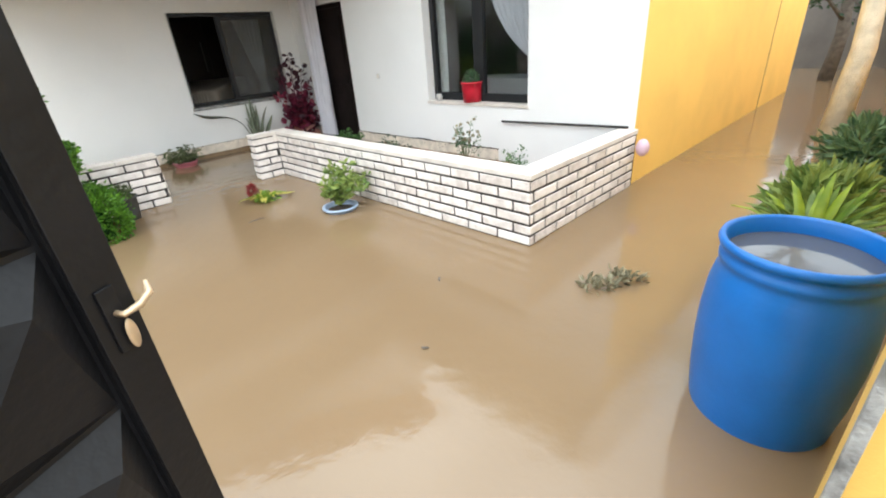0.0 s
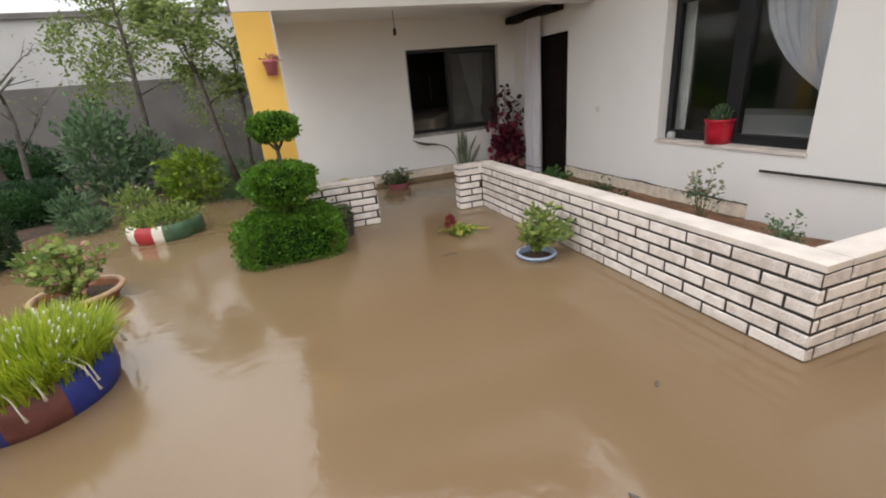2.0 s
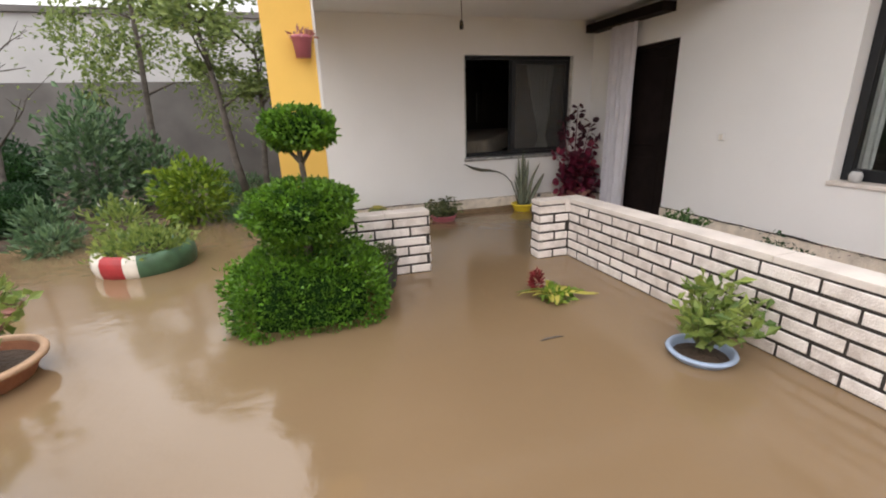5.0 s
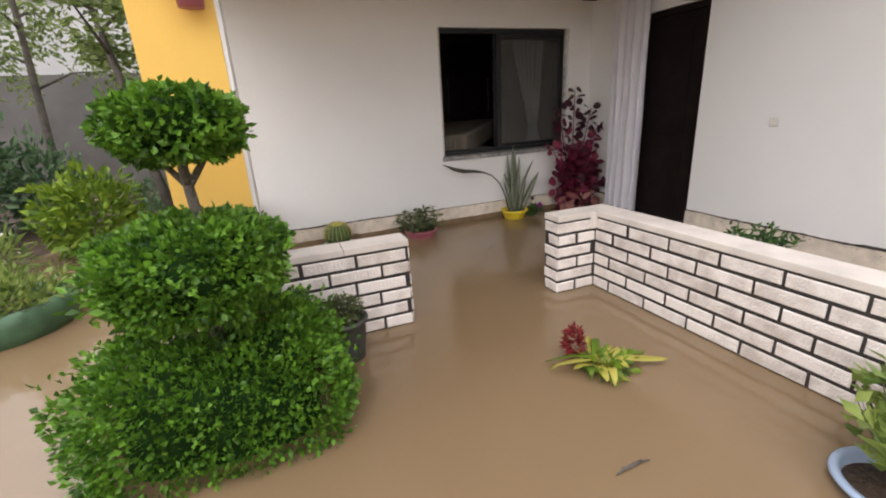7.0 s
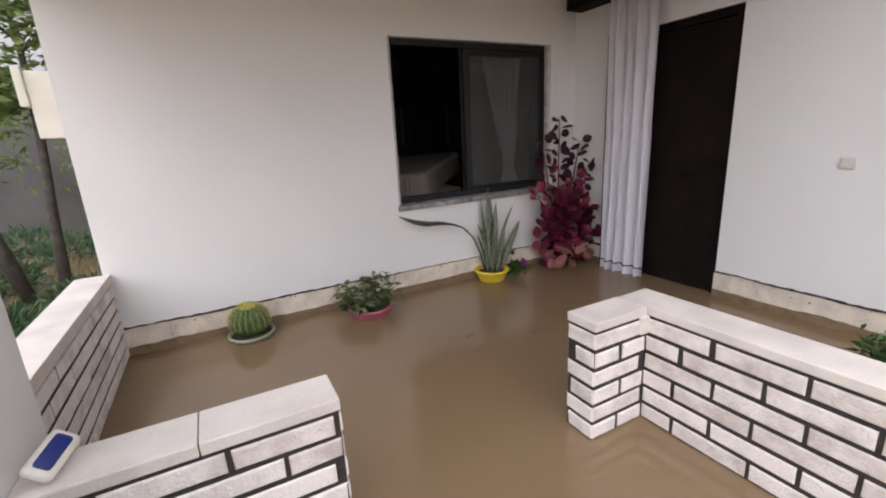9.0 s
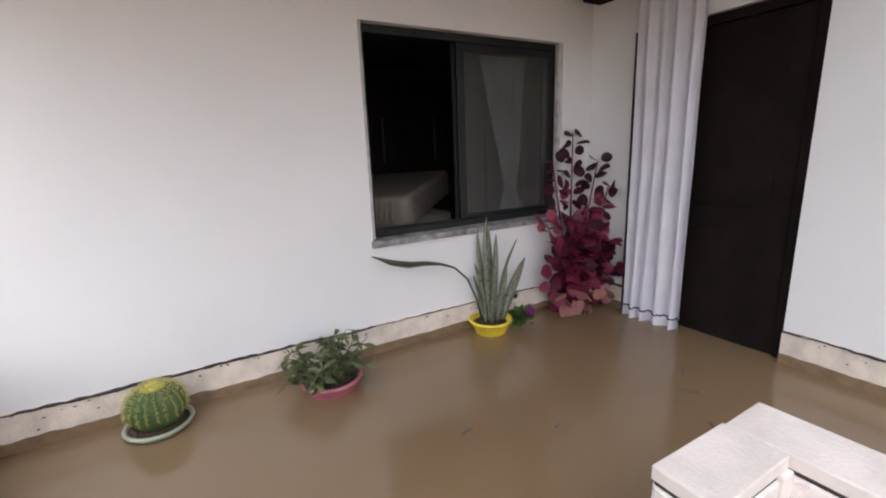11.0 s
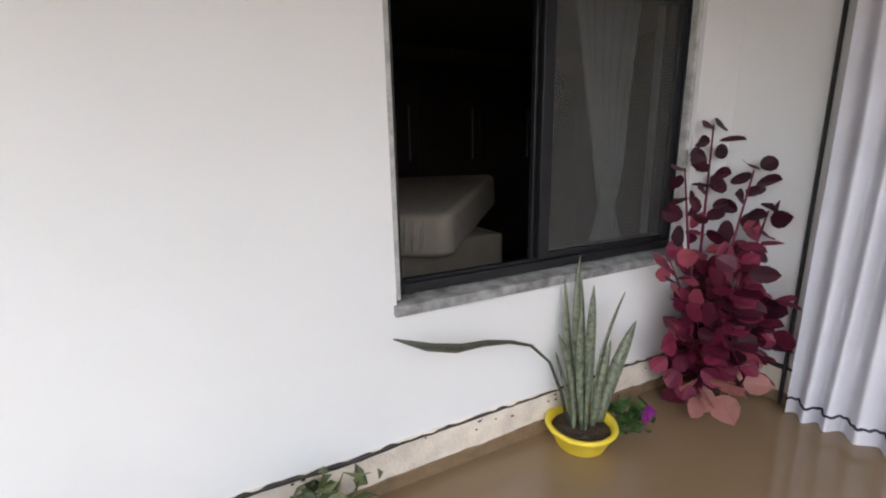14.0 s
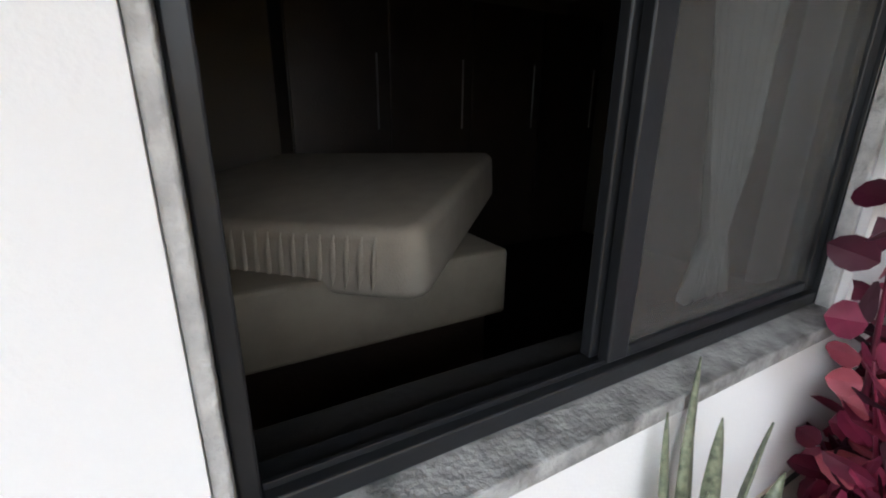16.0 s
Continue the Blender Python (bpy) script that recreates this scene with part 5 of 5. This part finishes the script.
def limbs(t, base, top, r, seed, n=6, reach=1.0, mat=BARK, start=0.35, droop=0.0, lift=0.6):
    """A tapered leaning trunk with branching limbs; returns twig paths."""
    g = random.Random(seed)
    b, e = Vector(base), Vector(top)
    wob = [Vector((g.uniform(-1, 1), g.uniform(-1, 1), 0)) * 0.07 * (e - b).length * 0.3 for _ in range(3)]
    spine = [b, b.lerp(e, 0.3) + wob[0], b.lerp(e, 0.6) + wob[1], b.lerp(e, 0.85) + wob[2], e]
    part("trunk", tube_bm(spine, [r * 1.25, r, r * 0.75, r * 0.5, r * 0.25], 10), mat, t, smooth=True)
    twigs = [[tuple(q) for q in spine[2:]] + [tuple(e)] * 2]
    for k in range(n):
        f = start + (0.98 - start) * (k + g.random() * 0.6) / n
        i = min(int(f * 4), 3)
        s = spine[i].lerp(spine[i + 1], f * 4 - i)
        a = k * 2.4 + g.uniform(-0.5, 0.5)
        L = reach * g.uniform(0.6, 1.1) * (1.15 - 0.5 * f)
        d = Vector((math.cos(a), math.sin(a), lift))
        pts = [s, s + d * L * 0.35, s + d * L * 0.7 + Vector((0, 0, -droop * L * 0.2)), s + d * L + Vector((g.uniform(-.1, .1), g.uniform(-.1, .1), -droop * L * 0.6))]
        part("limb", tube_bm(pts, [r * 0.42, r * 0.3, r * 0.18, r * 0.07], 7), mat, t, smooth=True)
        twigs.append([tuple(q) for q in pts] + [tuple(pts[-1])])
        for q in range(3):
            s2 = pts[1].lerp(pts[3], g.uniform(0.1, 0.9))
            a2 = a + g.uniform(-1.3, 1.3)
            d2 = Vector((math.cos(a2), math.sin(a2), lift * g.uniform(0.2, 1.2)))
            l2 = L * g.uniform(0.3, 0.6)
            p2 = [s2, s2 + d2 * l2 * 0.5, s2 + d2 * l2 + Vector((0, 0, -droop * l2)), s2 + d2 * l2 * 1.1 + Vector((0, 0, -droop * l2 * 1.8))]
            part("twig", tube_bm(p2, [r * 0.14, r * 0.10, r * 0.06, r * 0.03], 5), mat, t, smooth=True)
            twigs.append([tuple(q2) for q2 in p2] + [tuple(p2[-1])])
    return twigs


def tree(name, at, top, r, seed, label, leaves, n=6, reach=1.0, mat=TREELEAF, ll=0.09, droop=0.0, lift=0.6, start=0.35, bark=BARK, jitter=0.10):
    t = thing(name, (at[0], at[1], 0), label, "tree")
    tw = limbs(t, (0, 0, -0.2), top, r, seed, n, reach, bark, start, droop, lift)
    if leaves:
        p, d = along(tw, leaves, seed, 0.2, jitter)
        d[:, 2] -= 0.5 + droop
        foliage(t, "crown", p, d, ll, ll * 0.42, mat, seed)
    return t


tree("bare_tree", (-4.42, 10.5), (-0.28, 0.0, 4.0), 0.095, 3, "half-bare garden tree with a grey leaning trunk", 3, 9, 1.1, lift=0.9, ll=0.08)
tree("slender_tree", (-4.05, 10.3), (0.15, 0.1, 2.7), 0.045, 13, "slender half-bare garden tree", 5, 6, 0.8, lift=1.0, ll=0.07)
tree("weeping_tree", (-2.35, 11.4), (0.1, 0.0, 4.6), 0.05, 5, "leafy garden tree with drooping twigs", 95, 12, 1.25, droop=0.75, lift=0.45, ll=0.12, jitter=0.12)
tree("small_tree", (-0.62, 9.8), (-0.42, 0.0, 3.0), 0.055, 7, "small leaning fruit tree with sparse green leaves", 75, 8, 0.95, lift=0.7, ll=0.125, start=0.45)
tree("small_tree", (-0.42, 9.9), (0.12, 0.1, 2.6), 0.045, 17, "thin upright fruit tree with sparse green leaves", 60, 6, 0.7, lift=0.9, ll=0.115, start=0.5)
tree("garden_tree", (-7.3, 11.9), (0.2, 0.0, 3.6), 0.08, 23, "sparse garden tree before the grey wall", 14, 10, 1.3, lift=0.5, ll=0.13)
tree("garden_tree", (-8.0, 10.0), (0.2, 0.0, 4.2), 0.10, 29, "leafy garden tree before the grey wall", 60, 10, 1.3, lift=0.5, ll=0.13)
tree("limewashed_tree", (7.4, 0.86), (0.15, 0.0, 3.8), 0.115, 31, "tree with a lime-washed pale trunk", 60, 8, 1.5, start=0.6, bark=LIME, ll=0.11)
tree("garden_tree", (13.6, 1.7), (0.3, 0.0, 3.6), 0.12, 37, "leafy dark tree at the end of the side yard", 90, 11, 1.7, mat=BUSH, ll=0.14, start=0.2)


def bush(name, at, r, h, n, ll, mat, seed, label, box=1.0, rough=0.1, core=True, shell=0.75, up=0.0, z=0.0):
    t = thing(name, (at[0], at[1], z), label, "bush")
    part("trunk", tube_bm([(0, 0, -0.3), (0.01, 0, h * 0.6)], [0.035, 0.015], 6), BARK, t, smooth=True)
    c, rr = (0, 0, h * 0.48), (r, r, h * 0.54)
    parent = None
    if core:
        # dark core paints the shade deep inside the bush
        parent = part("shade_core", core_bm(c, [q * 0.78 for q in rr], box), INNER, t, smooth=True)
    p, d = crown_points(n, c, rr, seed, shell, box, rough, -0.02)
    d[:, 2] += up
    foliage(t, "leaves", p, d, ll, ll * 0.5, mat, seed, parent)
    return t


bush("clipped_bush", (-3.22, 6.72), 0.46, 0.72, 6000, 0.045, BUSH, 3, "dark green clipped round bush", 0.75, 0.04, shell=0.85)
bush("clipped_bush", (-3.75, 9.25), 0.66, 0.64, 6500, 0.05, BUSH, 5, "dark green clipped low bush", 0.7, 0.04, shell=0.85)
bush("clipped_bush", (-5.1, 9.0), 0.6, 0.75, 5000, 0.05, BUSH, 6, "dark green clipped round bush", 0.75, 0.05, shell=0.85)
bush("dark_shrub", (-4.75, 11.3), 0.95, 1.15, 4200, 0.085, BUSH, 41, "broad dark green shrub under the grey wall", 1, 0.16, shell=0.7)
bush("dark_shrub", (-6.3, 10.7), 1.0, 1.3, 4200, 0.085, BUSH, 43, "broad dark green shrub under the grey wall", 1, 0.16, shell=0.7)
bush("lime_bush", (-1.27, 9.02), 0.46, 0.86, 1300, 0.115, LIMEGREEN, 7, "bright lime green leafy bush", 1, 0.18, False, 0.3, 0.4)
bush("oleander", (-2.72, 10.0), 0.56, 1.70, 1500, 0.14, OLIVE, 9, "tall grey-green oleander bush", 1, 0.2, False, 0.25, 0.6)
bush("oleander", (-2.1, 10.4), 0.42, 1.2, 700, 0.12, OLIVE, 11, "smaller grey-green oleander garden bush", 1, 0.2, False, 0.25, 0.6)
for k, (x, y, r, h, mat) in enumerate(((-2.05, 8.6, 0.34, 0.42, POTGREEN), (-2.5, 8.0, 0.30, 0.30, OLIVE), (-0.6, 8.9, 0.26, 0.2, OLIVE), (-1.0, 10.4, 0.36, 0.28, OLIVE), (-2.3, 6.3, 0.25, 0.22, POTGREEN), (-3.9, 8.0, 0.35, 0.35, POTGREEN),
                                       (-2.9, 8.7, 0.30, 0.5, OLIVE), (-0.2, 9.6, 0.28, 0.16, OLIVE), (-4.6, 10.2, 0.5, 0.6, OLIVE), (-0.75, 11.9, 0.4, 0.28, OLIVE), (-1.4, 12.6, 0.5, 0.35, OLIVE), (-3.4, 5.6, 0.32, 0.3, OLIVE))):
    t = thing("garden_plant", (x, y, 0), "low leafy garden plant at the water's edge", "plant", "garden plants")
    p, d = crown_points(420, (0, 0, h * 0.4), (r, r, h * 0.6), 30 + k, 0.2, 1, 0.2, -0.02)
    d[:, 2] += 0.7
    foliage(t, "leaves", p, d, 0.11, 0.035, mat, 90 + k)
    if k in (0, 4, 11):
        p, d = crown_points(16, (0, 0, h * 0.6), (r, r, h * 0.5), 130 + k, 0.7, 1, 0.2, 0.05)
        foliage(t, "flowers", p, d, 0.06, 0.04, WHITEFLOWER, 95 + k, label="white flowers")

# ---- brick walls, last ----
ROW, LONG, JOINT, GAP = 0.085, 0.286, 0.018, 0.018


def brick_mesh(length, seed):
    r = random.Random(seed)
    bm = box_bm((0, 0, 0), (length, 0.012, ROW - JOINT))
    front = [v for v in bm.verts if v.co.y < 0.001]
    for v in front:
        v.co += Vector((r.uniform(0, 0.004) * (1 if v.co.x < length / 2 else -1), r.uniform(-0.003, 0.002), r.uniform(0, 0.003) * (1 if v.co.z < 0.03 else -1)))
    edges = [e for e in bm.edges if all(v in front for v in e.verts)]
    bmesh.ops.bevel(bm, geom=edges, offset=0.004, segments=1, affect="EDGES")
    me = bpy.data.meshes.new("brick")
    bm.to_mesh(me)
    bm.free()
    me.materials.append(BRICK)
    return me


BRICKS = {}


def lay_bricks(wall, start, angle, length, rows=7, shift=0.0, seed=0, local=False):
    """Brick faces along a wall side: start is its left foot as seen from outside, z of the lowest row included."""
    base = pose(*start, 0, 0, angle)
    inv = Matrix() if local else wall.matrix_basis.inverted()
    r = random.Random(seed)
    for k in range(rows):
        x = -((k % 2) * 0.5 * (LONG + GAP) + shift) + r.uniform(-0.02, 0.02)
        while x < length:
            a, b = max(x, 0.0), min(x + LONG, length)
            x += LONG + GAP
            if b - a < 0.03:
                continue
            key = (round(b - a, 2), r.randrange(3))
            if key not in BRICKS:
                BRICKS[key] = brick_mesh(key[0], len(BRICKS))
            ob = new("brick", BRICKS[key])
            ob.parent = wall
            ob.matrix_basis = inv @ base @ pose(a, -0.007, k * ROW + 0.005, r.uniform(-0.4, 0.4), r.uniform(-0.4, 0.4), r.uniform(-0.3, 0.3))


FOOT, TOP = -0.085, 0.51


def low_wall(name, lo, hi, label):
    return structure(name, box_bm((lo[0], lo[1], -0.4), (hi[0], hi[1], TOP - 0.001), 0.002), MORTAR, label=label, category="wall")


def coping(wall, lo, hi, z=0.55):
    part("coping", box_bm((lo[0], lo[1], TOP), (hi[0], hi[1], z), 0.004), CAP, wall, "pale painted coping")


WALL_LABEL = "low white-painted brick wall with black joints"
LX, PX = 2.668, 2.59            # outer face at the bed's corner and at the pier: the wall runs a little askew
bed = structure("brick_wall_bed", box_bm((0, 0, -0.4), (0.17, 3.80, TOP - 0.001), 0.002), MORTAR, pose(LX, 2.02, 0, 0, 0, math.degrees(math.atan2(LX - PX, 3.83))), WALL_LABEL, "wall")
coping(bed, (-0.006, -0.01, 0), (0.18, 1.92, 0))
coping(bed, (-0.006, 1.923, 0), (0.18, 3.94, 0))
lay_bricks(bed, (0, 3.79, FOOT), -90, 3.79, seed=1, local=True)
lay_bricks(bed, (0.17, 0.17, FOOT), 90, 3.65, seed=9, local=True)
short = low_wall("brick_wall_bed_end", (LX + 0.174, 2.022, 0), (4.40, 2.18, 0), WALL_LABEL)
coping(short, (LX + 0.186, 2.012, 0), (4.40, 2.19, 0))
lay_bricks(short, (LX, 2.022, FOOT), 0, 1.70, shift=0.1, seed=2)
pier = low_wall("brick_pier", (2.277, 5.812, 0), (PX + 0.17, 5.96, 0), "short white-painted brick pier beside the porch opening")
coping(pier, (2.27, 5.806, 0), (PX - 0.010, 5.966, 0))
lay_bricks(pier, (2.277, 5.812, FOOT), 0, PX - 2.277 - 0.012, seed=3)
lay_bricks(pier, (2.277, 5.96, FOOT), -90, 0.148, seed=4, shift=0.12)
lay_bricks(pier, (PX + 0.17, 5.96, FOOT), 180, 0.48, seed=6)
part("paint_patch", box_bm((PX - 0.055, 5.794, 0.43), (PX - 0.004, 5.813, 0.512), 0.006), CAP, pier, "smear of white paint")
front = low_wall("brick_wall_porch_front", (0.467, 5.872, 0), (1.24, 6.03, 0), WALL_LABEL)
coping(front, (0.467, 5.865, 0), (0.86, 6.036, 0))
coping(front, (0.863, 5.865, 0), (1.246, 6.036, 0))
lay_bricks(front, (0.467, 5.872, FOOT), 0, 0.773, seed=5, shift=0.16)
lay_bricks(front, (1.24, 5.872, FOOT), 90, 0.158, seed=7, shift=0.05)
side = low_wall("brick_wall_porch_side", (0.17, 6.205, 0), (0.33, 7.985, 0), WALL_LABEL)
coping(side, (0.158, 6.205, 0), (0.342, 7.985, 0), 0.57)
lay_bricks(side, (0.33, 6.21, FOOT), 90, 1.77, seed=8)
